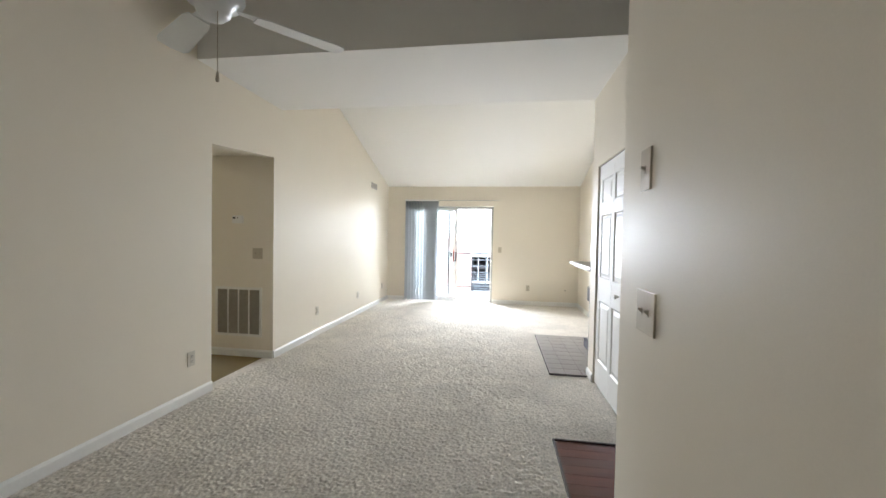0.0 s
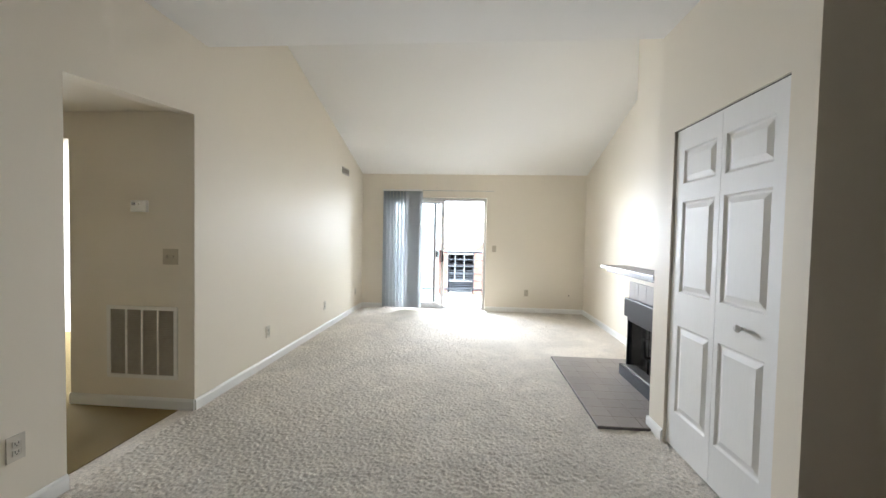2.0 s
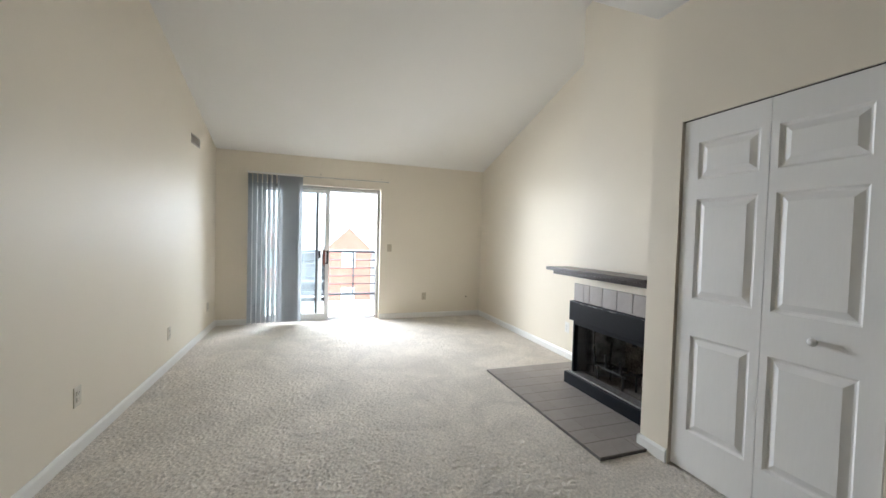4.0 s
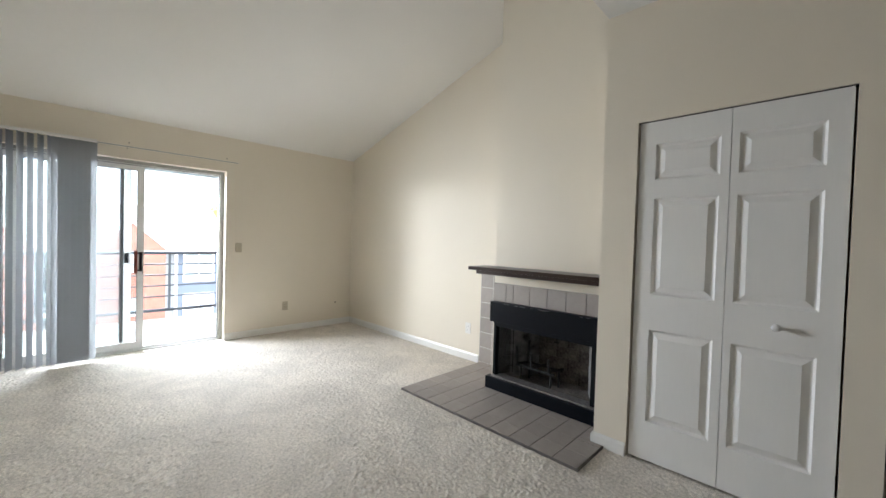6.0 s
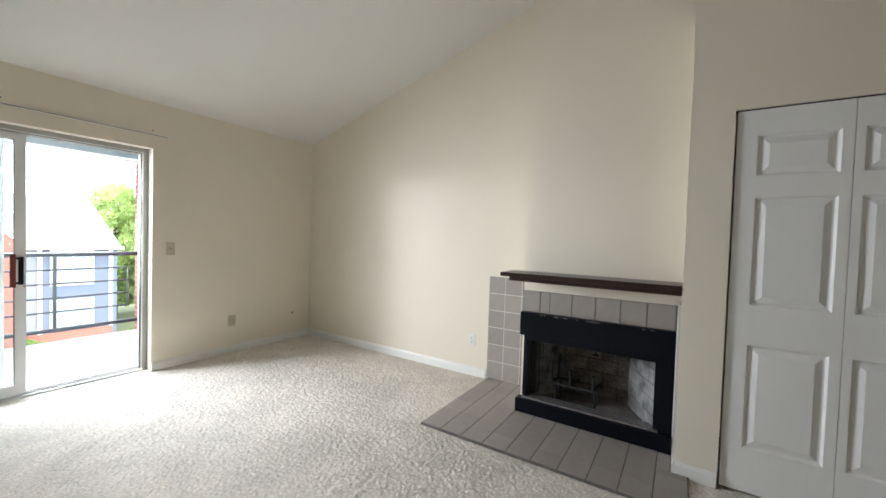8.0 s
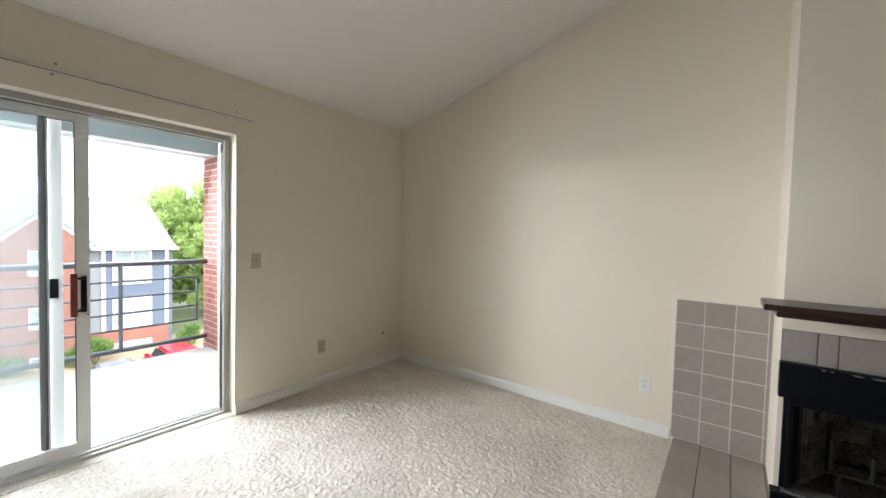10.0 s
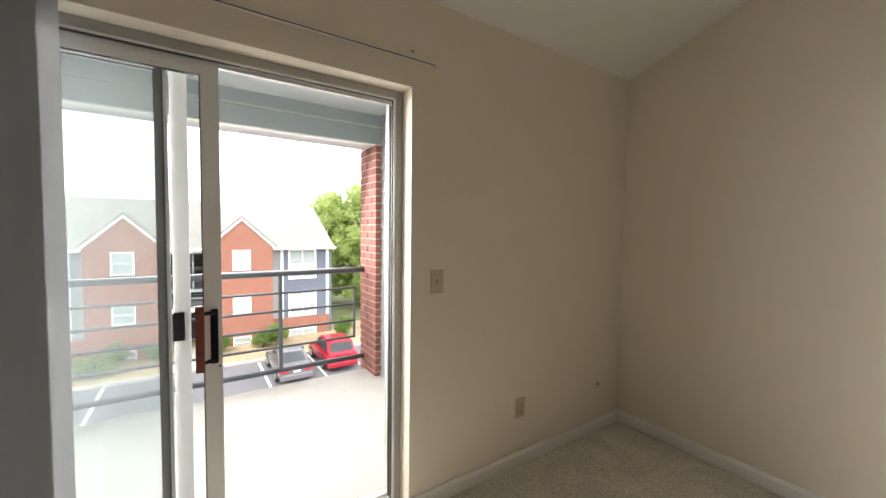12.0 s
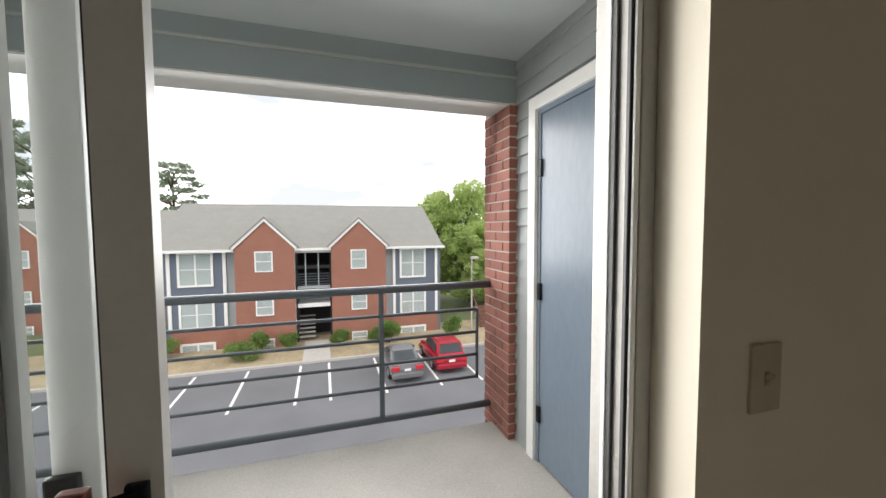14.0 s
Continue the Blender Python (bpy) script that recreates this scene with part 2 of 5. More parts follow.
# ---- building blocks ----


def box(bm, x0, x1, y0, y1, z0, z1, bevel=0.0):
    """Adds a box, its edges rounded off where a bevel is given."""
    made = bmesh.ops.create_cube(bm, size=1.0, matrix=Matrix.Translation(((x0 + x1) / 2, (y0 + y1) / 2, (z0 + z1) / 2)) @ Matrix.Diagonal((abs(x1 - x0), abs(y1 - y0), abs(z1 - z0), 1)))
    if bevel:
        edges = list({e for v in made["verts"] for e in v.link_edges})
        bmesh.ops.bevel(bm, geom=edges, offset=bevel, segments=2, affect="EDGES", profile=0.6)
    return bm


def tube(bm, a, b, r0, r1=None, seg=12, caps=True):
    """Adds a round bar from a to b."""
    a, b = Vector(a), Vector(b)
    d = b - a
    m = Matrix.Translation((a + b) / 2) @ d.to_track_quat("Z", "Y").to_matrix().to_4x4()
    bmesh.ops.create_cone(bm, cap_ends=caps, segments=seg, radius1=r0, radius2=r0 if r1 is None else r1, depth=d.length, matrix=m)
    return bm


def lathe(bm, profile, centre, axis="Z", seg=20):
    """Turns a list of (radius, height) round an axis."""
    rows = []
    for r, h in profile:
        row = []
        for i in range(seg):
            a = 2 * math.pi * i / seg
            p = {"Z": (r * math.cos(a), r * math.sin(a), h), "X": (h, r * math.cos(a), r * math.sin(a)), "Y": (r * math.sin(a), h, r * math.cos(a))}[axis]
            row.append(bm.verts.new(Vector(centre) + Vector(p)))
        rows.append(row)
    for r0, r1 in zip(rows, rows[1:]):
        for i in range(seg):
            bm.faces.new((r0[i], r0[(i + 1) % seg], r1[(i + 1) % seg], r1[i]))
    bm.faces.new(rows[0][::-1])
    bm.faces.new(rows[-1])
    bmesh.ops.recalc_face_normals(bm, faces=bm.faces[:])
    return bm


def prism(bm, outline, axis, lo, hi):
    """Pushes a flat outline of (u, v) along an axis: X takes (y, z), Y takes (x, z), Z takes (x, y)."""
    def at(u, v, w):
        return {"X": (w, u, v), "Y": (u, w, v), "Z": (u, v, w)}[axis]
    a = [bm.verts.new(at(u, v, lo)) for u, v in outline]
    b = [bm.verts.new(at(u, v, hi)) for u, v in outline]
    bm.faces.new(a)
    bm.faces.new(b[::-1])
    n = len(outline)
    for i in range(n):
        bm.faces.new((a[i], b[i], b[(i + 1) % n], a[(i + 1) % n]))
    bmesh.ops.recalc_face_normals(bm, faces=bm.faces[:])
    return bm


def mesh_of(bm, name, material, smooth=False):
    me = bpy.data.meshes.new(name)
    bm.to_mesh(me)
    bm.free()
    me.materials.append(material)
    if smooth:
        for p in me.polygons:
            p.use_smooth = True
    return me


def origin_of(ob):
    at = Vector()
    while ob:
        at += ob.location
        ob = ob.parent
    return at


def part(name, bm, material, parent, label="", smooth=False):
    """Links a bmesh, given in the world's metres, as one mesh under a thing or a part."""
    bm.transform(Matrix.Translation(-origin_of(parent)))
    ob = new(name, mesh_of(bm, name, material, smooth))
    ob.parent = parent
    if label:
        tagged(ob, label)
    return ob


def thing(name, at, label, category, group="", kind=""):
    ob = new(name)
    ob.empty_display_size = 0.1
    ob.location = at
    return tagged(ob, label, category, group, kind)


def solid(name, bm, material, label, category, kind="structure", at=(0, 0, 0), smooth=False, group=""):
    """One mesh that is a thing, or a piece of the setting, by itself."""
    bm.transform(Matrix.Translation(-Vector(at)))
    ob = new(name, mesh_of(bm, name, material, smooth))
    ob.location = at
    return tagged(ob, label, category, group, kind)


def piece(name, me, parent, at):
    """One of many alike pieces that share a mesh."""
    ob = new(name, me)
    ob.parent = parent
    ob.location = Vector(at) - origin_of(parent)
    return ob


# ---- plan ----
XL, XC, XR = -2.39, 0.926, 1.626      # left wall, closet wall, side wall
YF, YB = 8.79, -1.6                  # window wall, wall behind
Y_HALL0, Y_HALL1 = 3.66, 4.548        # opening to the hall
Z_OPEN = 2.176
Y_C0, Y_C1 = 3.468, 4.694               # closet block
Z_FLAT = 2.728                        # flat ceiling between the two vaults
Z_EAVE, SLOPE = 2.455, 0.31           # vault over the window wall
Z_RIDGE = Z_EAVE + SLOPE * (YF - Y_C1)
XS = 0.460                            # wall with the switches
YS = 2.20                             # its end
T = 0.12


def boxes(*list_of):
    bm = bmesh.new()
    for b in list_of:
        box(bm, *b)
    return bm


# ---- structure ----
ZT = 4.2
solid("wall_west", prism(bmesh.new(), [(YB, 0), (Y_HALL0, 0), (Y_HALL0, Z_OPEN - 0.075), (Y_HALL1, Z_OPEN), (Y_HALL1, 0), (YF, 0), (YF, ZT), (YB, ZT)], "X", XL - T, XL), WALL, "cream painted wall with an opening to the hall", "wall")
solid("wall_south", boxes((XL - T, 3.4, YB - T, YB, 0, ZT)), WALL, "cream painted wall closing the dining room", "wall")
OX0, OX1, OZ = -1.97, -0.112, 2.04    # patio door opening
YO = YF + 0.21
solid("wall_north", prism(bmesh.new(), [(XL - T, 0), (OX0, 0), (OX0, OZ), (OX1, OZ), (OX1, 0), (XR + T, 0), (XR + T, ZT), (XL - T, ZT)], "Y", YF, YO), WALL, "cream painted wall with the patio door opening", "wall")
solid("wall_east", boxes((XR, XR + T, Y_C1 - 0.1, YF, 0, ZT)), WALL, "cream painted side wall beside the fireplace", "wall")
CD0, CD1, CDZ = 3.598, 4.494, 2.033    # closet opening
solid("wall_closet", prism(bmesh.new(), [(Y_C0, 0), (CD0, 0), (CD0, CDZ), (CD1, CDZ), (CD1, 0), (Y_C1, 0), (Y_C1, ZT), (Y_C0, ZT)], "X", XC, XC + 0.1), WALL, "cream painted closet wall with a door opening", "wall")
solid("wall_closet_end", boxes((XC + 0.1, XR, Y_C1 - 0.1, Y_C1, 0, ZT)), WALL, "cream painted end wall of the closet", "wall")
solid("wall_closet_entry", boxes((XC + 0.1, 3.4, Y_C0, Y_C0 + 0.1, 0, ZT)), WALL, "cream painted closet wall facing the entry", "wall")
solid("wall_closet_back", boxes((XR, XR + T, Y_C0 + 0.1, Y_C1 - 0.1, 0, ZT)), WALL, "cream painted back wall of the closet", "wall")
solid("wall_entry", boxes((XS, XS + 0.13, YB, YS, 0, ZT)), WALL, "cream painted wall carrying two light switches", "wall")
solid("wall_entry_end", boxes((3.4, 3.4 + T, YB, Y_C0 + 0.1, 0, ZT)), WALL, "cream painted end wall of the entry", "wall")

bm = bmesh.new()
prism(bm, [(YF + 0.02, Z_EAVE - SLOPE * 0.02), (YF + 0.02, Z_EAVE + 0.3), (Y_C1, Z_RIDGE + 0.3), (Y_C1, Z_RIDGE)], "X", XL - 0.02, XR + 0.02)
box(bm, XL - 0.02, XR + 0.02, 3.5, Y_C1, Z_FLAT, Z_FLAT + 0.02)
box(bm, XL - 0.02, XR + 0.02, Y_C1 - 0.02, Y_C1, Z_FLAT + 0.02, Z_RIDGE + 0.3)
box(bm, XL - 0.02, 3.5, 3.5, 3.52, Z_FLAT + 0.02, 4.1)
prism(bm, [(3.5, 3.75), (3.5, 4.1), (YB - 0.05, 2.7), (YB - 0.05, 2.4)], "X", XL - 0.02, 3.5)
solid("ceiling", bm, CEIL, "white painted vaulted ceiling with a flat band", "ceiling")

solid("floor", boxes((XL - T, 0.42, YB, YF, -0.25, -0.004), (0.42, 3.4, 3.36, YF, -0.25, -0.004), (0.42, 3.4, YB, 3.36, -0.25, -0.010)), CARPET, "beige carpet underlay over the whole floor", "floor")

# chimney breast with its firebox
BX, BY0, BY1 = 1.18, 4.694, 5.715
FY0, FY1, FZ0, FZ1 = 4.81, 5.67, 0.13, 0.62
solid("chimney_breast", prism(bmesh.new(), [(BY0, 0), (FY0, 0), (FY0, FZ1 + 0.1), (FY1, FZ1 + 0.1), (FY1, 0), (BY1, 0), (BY1, ZT), (BY0, ZT)], "X", BX, XR), WALL, "cream painted chimney breast above the fireplace", "wall")

# hall, and a room added at its end to bring light in
solid("wall_hall_north", boxes((-3.385, XL - T, Y_HALL1, Y_HALL1 + 0.1, 0, 2.2)), WALL, "cream painted hall wall with the air grille", "wall")
solid("wall_hall_lintel", boxes((-4.22, -3.385, Y_HALL1, Y_HALL1 + 0.1, 2.0, 2.2)), WALL, "cream painted wall over the doorway off the hall", "wall")
solid("wall_hall_west", boxes((-6.4, -4.22, Y_HALL1, Y_HALL1 + 0.1, 0, 2.2)), WALL, "cream painted hall wall past the doorway", "wall")
solid("wall_hall_south", boxes((-6.4, XL - T, 3.3, 3.4, 0, 2.2)), WALL, "cream painted hall wall", "wall")
solid("wall_added_room", boxes((-6.4, -3.1, 6.4, 6.5, 0, 2.5), (-3.2, -3.1, Y_HALL1 + 0.1, 6.5, 0, 2.5), (-6.5, -6.4, 3.3, 4.75, 0, 2.5), (-6.5, -6.4, 4.75, 6.2, 0, 0.3), (-6.5, -6.4, 4.75, 6.2, 2.2, 2.5), (-6.5, -6.4, 6.2, 6.5, 0, 2.5)), TRIM, "white painted walls of a room added off the hall to brighten it", "wall")
solid("ceiling_hall", boxes((-6.5, XL - T, 3.3, 6.5, 2.2, 2.5)), WALL, "cream painted hall ceiling", "ceiling")
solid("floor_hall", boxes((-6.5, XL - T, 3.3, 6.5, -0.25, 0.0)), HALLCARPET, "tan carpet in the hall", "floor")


def baseboard(bm, x0, y0, x1, y1, n):
    """A skirting along a wall from one point to the other; n: the way out of the wall."""
    h, d = 0.082, 0.014
    if x0 == x1:
        pts = [(x0, 0), (x0 + n * d, 0), (x0 + n * d, h - 0.018), (x0 + n * d * 0.4, h), (x0, h)]
        prism(bm, pts, "Y", min(y0, y1), max(y0, y1))
    else:
        pts = [(y0, 0), (y0 + n * d, 0), (y0 + n * d, h - 0.018), (y0 + n * d * 0.4, h), (y0, h)]
        prism(bm, pts, "X", min(x0, x1), max(x0, x1))


bm = bmesh.new()
baseboard(bm, XL, YB, XL, Y_HALL0, 1)
baseboard(bm, XL, Y_HALL1, XL, YF, 1)
baseboard(bm, XL + 0.014, YF, OX0 - 0.002, YF, -1)
baseboard(bm, OX1 + 0.002, YF, XR - 0.014, YF, -1)
baseboard(bm, XR, 6.225, XR, YF, -1)
baseboard(bm, XC, CD1 + 0.005, XC, Y_C1, -1)
baseboard(bm, XC, Y_C0, XC, CD0 - 0.005, -1)
baseboard(bm, XC, Y_C0, 3.4, Y_C0, -1)
baseboard(bm, -3.385, Y_HALL1, XL, Y_HALL1, -1)
baseboard(bm, XC - 0.014, Y_C1, BX, Y_C1, 1)
solid("baseboard", bm, TRIM, "white painted wooden baseboard along the walls", "baseboard")

# sky light in the balcony's opening, falling in under the beam
lamp_data = bpy.data.lights.new("sky_light", "AREA")
lamp_data.shape = "RECTANGLE"
lamp_data.size, lamp_data.size_y = 4.5, 1.15
lamp_data.spread = radians(140)
lamp_data.energy = 75
lamp_data.color = (0.97, 0.985, 1.0)
sky_light = new("sky_light", lamp_data)
sky_light.matrix_world = look((-1.85, 10.98, 1.58), (-1.85, 9.98, 1.18))

# sky light in the open half of the patio door
door_light_data = bpy.data.lights.new("door_sky_light", "AREA")
door_light_data.shape = "RECTANGLE"
door_light_data.size, door_light_data.size_y = 0.70, 1.1
door_light_data.spread = radians(106)
door_light_data.energy = 6
door_light_data.color = (0.97, 0.985, 1.0)
door_light = new("door_sky_light", door_light_data)
door_light.matrix_world = look((-0.50, YO + 0.06, 1.38), (0.30, YO - 1.80, 1.08))

# added lamp for unseen bright sky, low over the far end of the railing
west_light_data = bpy.data.lights.new("added_west_light", "AREA")
west_light_data.shape = "RECTANGLE"
west_light_data.size, west_light_data.size_y = 0.55, 0.22
west_light_data.spread = radians(80)
west_light_data.energy = 5.2
west_light_data.color = (1.0, 0.985, 0.95)
west_light = new("added_west_light", west_light_data)
west_light.matrix_world = look((-2.85, 10.97, 2.05), (1.60, 7.0, 0.7))

# added lamp in that room's unseen window, to brighten the hall
room_fill_data = bpy.data.lights.new("added_room_fill", "AREA")
room_fill_data.shape = "RECTANGLE"
room_fill_data.size, room_fill_data.size_y = 1.4, 1.85
room_fill_data.energy = 16
room_fill_data.color = (0.97, 0.985, 1.0)
room_fill_light = new("added_room_fill", room_fill_data)
room_fill_light.matrix_world = look((-6.45, 5.475, 1.25), (-5.45, 5.2, 1.1))

# ---- fireplace ----
hearth = thing("hearth", (1.08, 5.39, 0), "grey-brown tiled hearth laid in front of the fireplace", "hearth")
HX0, HX1, HY0, HY1 = 0.55, XR - 0.002, 4.625, 6.20
bm = boxes((HX0 + 0.004, XC - 0.018, HY0 + 0.004, HY1 - 0.004, 0.0, 0.0192), (XC - 0.018, HX1, Y_C1 + 0.016, HY1 - 0.004, 0.0, 0.0192))
part("grout_bed", bm, GROUT, hearth)


def tile_mesh(w, d, h):
    b = bmesh.new()
    box(b, -w / 2, w / 2, -d / 2, d / 2, 0, h)
    top = [e for e in b.edges if all(v.co.z > h / 2 for v in e.verts)]
    bmesh.ops.bevel(b, geom=top, offset=0.0008, segments=1, affect="EDGES")
    return mesh_of(b, "tile", TILE)


P = 0.1573
tile_me = tile_mesh(P - 0.0025, P - 0.0065, 0.021)
for i in range(7):
    for j in range(10):
        cx, cy = HX0 + P * (i + 0.5), HY0 + P * (j + 0.5)
        if cx + P / 2 > HX1 + 0.05:
            continue
        if cx > XC - 0.1 and cy < Y_C1 + 0.08:
            continue
        if cx > 1.17 + P / 2 and cy < BY1 - P / 2:
            continue
        piece("tile", tile_me, hearth, (cx, cy, 0.0))
for x0, x1, y0, y1 in ((0.868, 0.906, 4.628, 4.7795), (0.909, 1.019, 4.713, 4.7795), (1.025, 1.102, 4.713, 4.7795)):
    part("tile", box(bmesh.new(), x0, x1, y0, y1, 0, 0.021, 0.0018), TILE, hearth)
edge = boxes((HX0 - 0.002, HX0 + 0.003, HY0 - 0.003, HY1, 0, 0.0185))
part("edge_strip", edge, GROUT, hearth, "dark edge strip")
part("edge_strip", boxes((HX0 + 0.003, XC - 0.016, HY0 - 0.003, HY0 + 0.003, 0, 0.0185)), GROUT, hearth, "dark edge strip")

fire = thing("fireplace", (1.17, 5.2, 0.02), "black metal fireplace insert with smoked glass doors and grey tile surround", "fireplace")
# tiled patch on the side wall, and the row above the opening
part("wall_tile_bed", boxes((XR - 0.0085, XR - 0.0005, BY1, 6.215, 0.022, 0.970)), GROUTL, fire)
part("row_tile_bed", boxes((BX - 0.004, BX - 0.0005, BY0 + 0.018, BY1, 0.775, 0.935)), GROUTM, fire)
wt_me = bmesh.new()
box(wt_me, -0.009, 0, -0.0768, 0.0768, -0.0758, 0.0758, 0.001)
wt_me = mesh_of(wt_me, "wall_tile", TILE)
for i in range(6):
    for j in range(3):
        piece("wall_tile", wt_me, fire, (XR - 0.001, 6.215 - 0.08 - 0.16 * j, 0.972 - 0.08 - 0.158 * i))
nt_me = bmesh.new()
box(nt_me, -0.009, 0, -0.008, 0.008, -0.0775, 0.0775, 0.002)
nt_me = mesh_of(nt_me, "wall_tile", TILE)
for i in range(6):
    piece("wall_tile", nt_me, fire, (XR - 0.001, 5.725, 0.972 - 0.08 - 0.158 * i))
bt_me = bmesh.new()
box(bt_me, -0.009, 0, -0.0765, 0.0765, -0.0775, 0.0775, 0.002)
bt_me = mesh_of(bt_me, "band_tile", TILE)
y = BY1 - 0.002
for w in (0.130, 0.072, 0.158, 0.158, 0.158, 0.158, 0.158):
    if w == 0.158:
        piece("band_tile", bt_me, fire, (BX - 0.001, y - w / 2, 0.855))
    else:
        part("band_tile", box(bmesh.new(), BX - 0.010, BX - 0.001, y - w + 0.0025, y - 0.0025, 0.7775, 0.9325, 0.002), TILE, fire)
    y -= w
# narrow tiled patch on the closet's end wall
part("wall_tile_bed", boxes((0.958, BX - 0.01, Y_C1 + 0.0005, Y_C1 + 0.0085, 0.022, 0.970)), GROUTL, fire)
et_me = bmesh.new()
box(et_me, -0.0525, 0.0525, 0, 0.009, -0.0775, 0.0775, 0.002)
et_me = mesh_of(et_me, "wall_tile", TILE)
for i in range(6):
    for x in (1.013, 1.1185):
        piece("wall_tile", et_me, fire, (x, Y_C1 + 0.001, 0.97 - 0.08 - 0.158 * i))
# thin white strip where the insert meets the end wall
part("white_edge_line", boxes((BX - 0.058, BX - 0.051, BY0 + 0.012, BY0 + 0.0195, 0.13, 0.93)), TRIM, fire, "thin white vertical strip")
# hood, sides, base
hood = part("hood", box(bmesh.new(), BX - 0.05, BX, BY0 + 0.02, BY1 + 0.005, 0.60, 0.775, 0.006), BLACK, fire, "black sheet metal hood")
part("hood_lip", box(bmesh.new(), BX - 0.035, BX, BY0 + 0.05, BY1 - 0.04, 0.565, 0.60, 0.004), BLACK, fire)
part("side_panel", box(bmesh.new(), BX - 0.03, BX, BY0 + 0.02, FY0 + 0.01, 0.13, 0.60, 0.003), BLACK, fire)
part("side_panel", box(bmesh.new(), BX - 0.02, BX, FY1 - 0.01, BY1 - 0.02, 0.13, 0.60, 0.003), BLACK, fire)
part("base", box(bmesh.new(), BX - 0.075, BX, BY0 + 0.02, BY1 + 0.015, 0.021, 0.125, 0.006), BLACK, fire, "black metal base with a worn edge")
SCUFF = mat("bare_metal_scuff", (0.26, 0.25, 0.24), 0.6, 0.4, 60)
rng = random.Random(9)
for k in range(9):
    y, w, h = rng.uniform(BY0 + 0.06, BY1 - 0.06), rng.uniform(0.008, 0.045), rng.uniform(0.002, 0.006)
    bm = bmesh.new()
    prism(bm, [(y - w, 0.768), (y - w * 0.3, 0.768 - h), (y + w * 0.6, 0.768 - h * 0.5), (y + w, 0.7685), (y, 0.770)], "X", BX - 0.0506, BX - 0.0496)
    part("scuff", bm, SCUFF, hood, "chipped paint on the edge")
part("base_track", box(bmesh.new(), BX - 0.05, BX + 0.05, FY0 - 0.02, FY1 + 0.02, 0.125, 0.137, 0.002), mat("scuffed_steel", (0.30, 0.29, 0.28), 0.45, 0.4, 30, metal=0.7), fire, "scuffed steel door track")
# firebox: floor, back and splayed sides of pale firebrick
def firebox_side(y0, y1, out):
    """A splayed side wall, and the bricks on it; out: the way out of the firebox."""
    bm = bmesh.new()
    prism(bm, [(BX + 0.002, y0), (1.56, y1), (1.56, y1 + 0.03 * out), (BX + 0.002, y0 + 0.03 * out)], "Z", 0.06, 0.72)
    side = part("firebox_side", bm, ASHY, fire, "sooty refractory side wall")
    way = Vector((1.56 - BX, y1 - y0, 0)).normalized()
    for i in range(6):
        u = 0.004 + (0.09 if i % 2 else 0.0)
        marks = [0.004, u] if i % 2 else [0.004]
        while u < 0.36:
            u = min(u + 0.185, 0.40)
            marks.append(u)
        for a, b in zip(marks, marks[1:]):
            if b - a < 0.02:
                continue
            p, q = Vector((BX + 0.002, y0, 0)) + way * (a + 0.003), Vector((BX + 0.002, y0, 0)) + way * (b - 0.003)
            n = Vector((way.y, -way.x, 0)) * (-out if way.x * 1 > 0 else out)
            n = n if n.y * out < 0 else -n
            bm = bmesh.new()
            prism(bm, [(p.x, p.y), (q.x, q.y), (q.x + n.x * 0.006, q.y + n.y * 0.006), (p.x + n.x * 0.006, p.y + n.y * 0.006)], "Z", 0.103 + 0.1 * i, 0.197 + 0.1 * i)
            part("firebrick", bm, ASHY, side)


firebox_side(FY0, FY0 + 0.2, -1)
firebox_side(FY1, FY1 - 0.2, 1)
part("firebox_floor", boxes((BX + 0.002, 1.60, FY0 - 0.02, FY1 + 0.02, 0.06, 0.10)), SOOT, fire, "ash-covered firebox floor")
part("firebox_top", boxes((BX + 0.002, 1.60, FY0 - 0.02, FY1 + 0.02, 0.70, 0.72)), BLACK, fire)
fb = bmesh.new()
box(fb, -0.02, 0, -0.1, 0.1, -0.0485, 0.0485, 0.003)
fb = mesh_of(fb, "firebrick", SOOT)
for i in range(6):
    for j in range(-2, 3):
        y = 5.2 + (j + (0.5 if i % 2 else 0)) * 0.206
        if 4.96 < y < 5.45:
            piece("firebrick", fb, fire, (1.575, y, 0.15 + 0.1 * i))
part("firebox_back", boxes((1.565, 1.60, 4.9, 5.5, 0.1, 0.70)), SOOT, fire, "sooty back of the firebox")
# glass doors folded back against both sides
for y0, y1, x1 in ((FY1 - 0.006, FY1 - 0.05, 1.33), (FY1 - 0.016, FY1 - 0.075, 1.32), (FY0 + 0.006, FY0 + 0.05, 1.33)):
    bm = bmesh.new()
    for xx, yy in ((BX - 0.005, y0), (x1, y1)):
        box(bm, xx - 0.005, xx + 0.005, yy - 0.005, yy + 0.005, 0.137, 0.60)
    door = part("glass_door", bm, BLACK, fire)
    bm = bmesh.new()
    prism(bm, [(BX, y0 - 0.002), (BX, y0 + 0.002), (x1, y1 + 0.002), (x1, y1 - 0.002)], "Z", 0.14, 0.60)
    part("pane", bm, FIREGLASS, door)
bm = bmesh.new()
tube(bm, (1.40, 5.22, 0.70), (1.40, 5.22, 0.47), 0.006, seg=8)
tube(bm, (1.40, 5.20, 0.47), (1.40, 5.24, 0.47), 0.008, seg=8)
part("damper_handle", bm, IRON, fire, "black damper handle")
part("front_edge", box(bmesh.new(), BX - 0.032, BX - 0.006, FY1 - 0.012, FY1 + 0.006, 0.137, 0.60, 0.003), BLACK, fire)

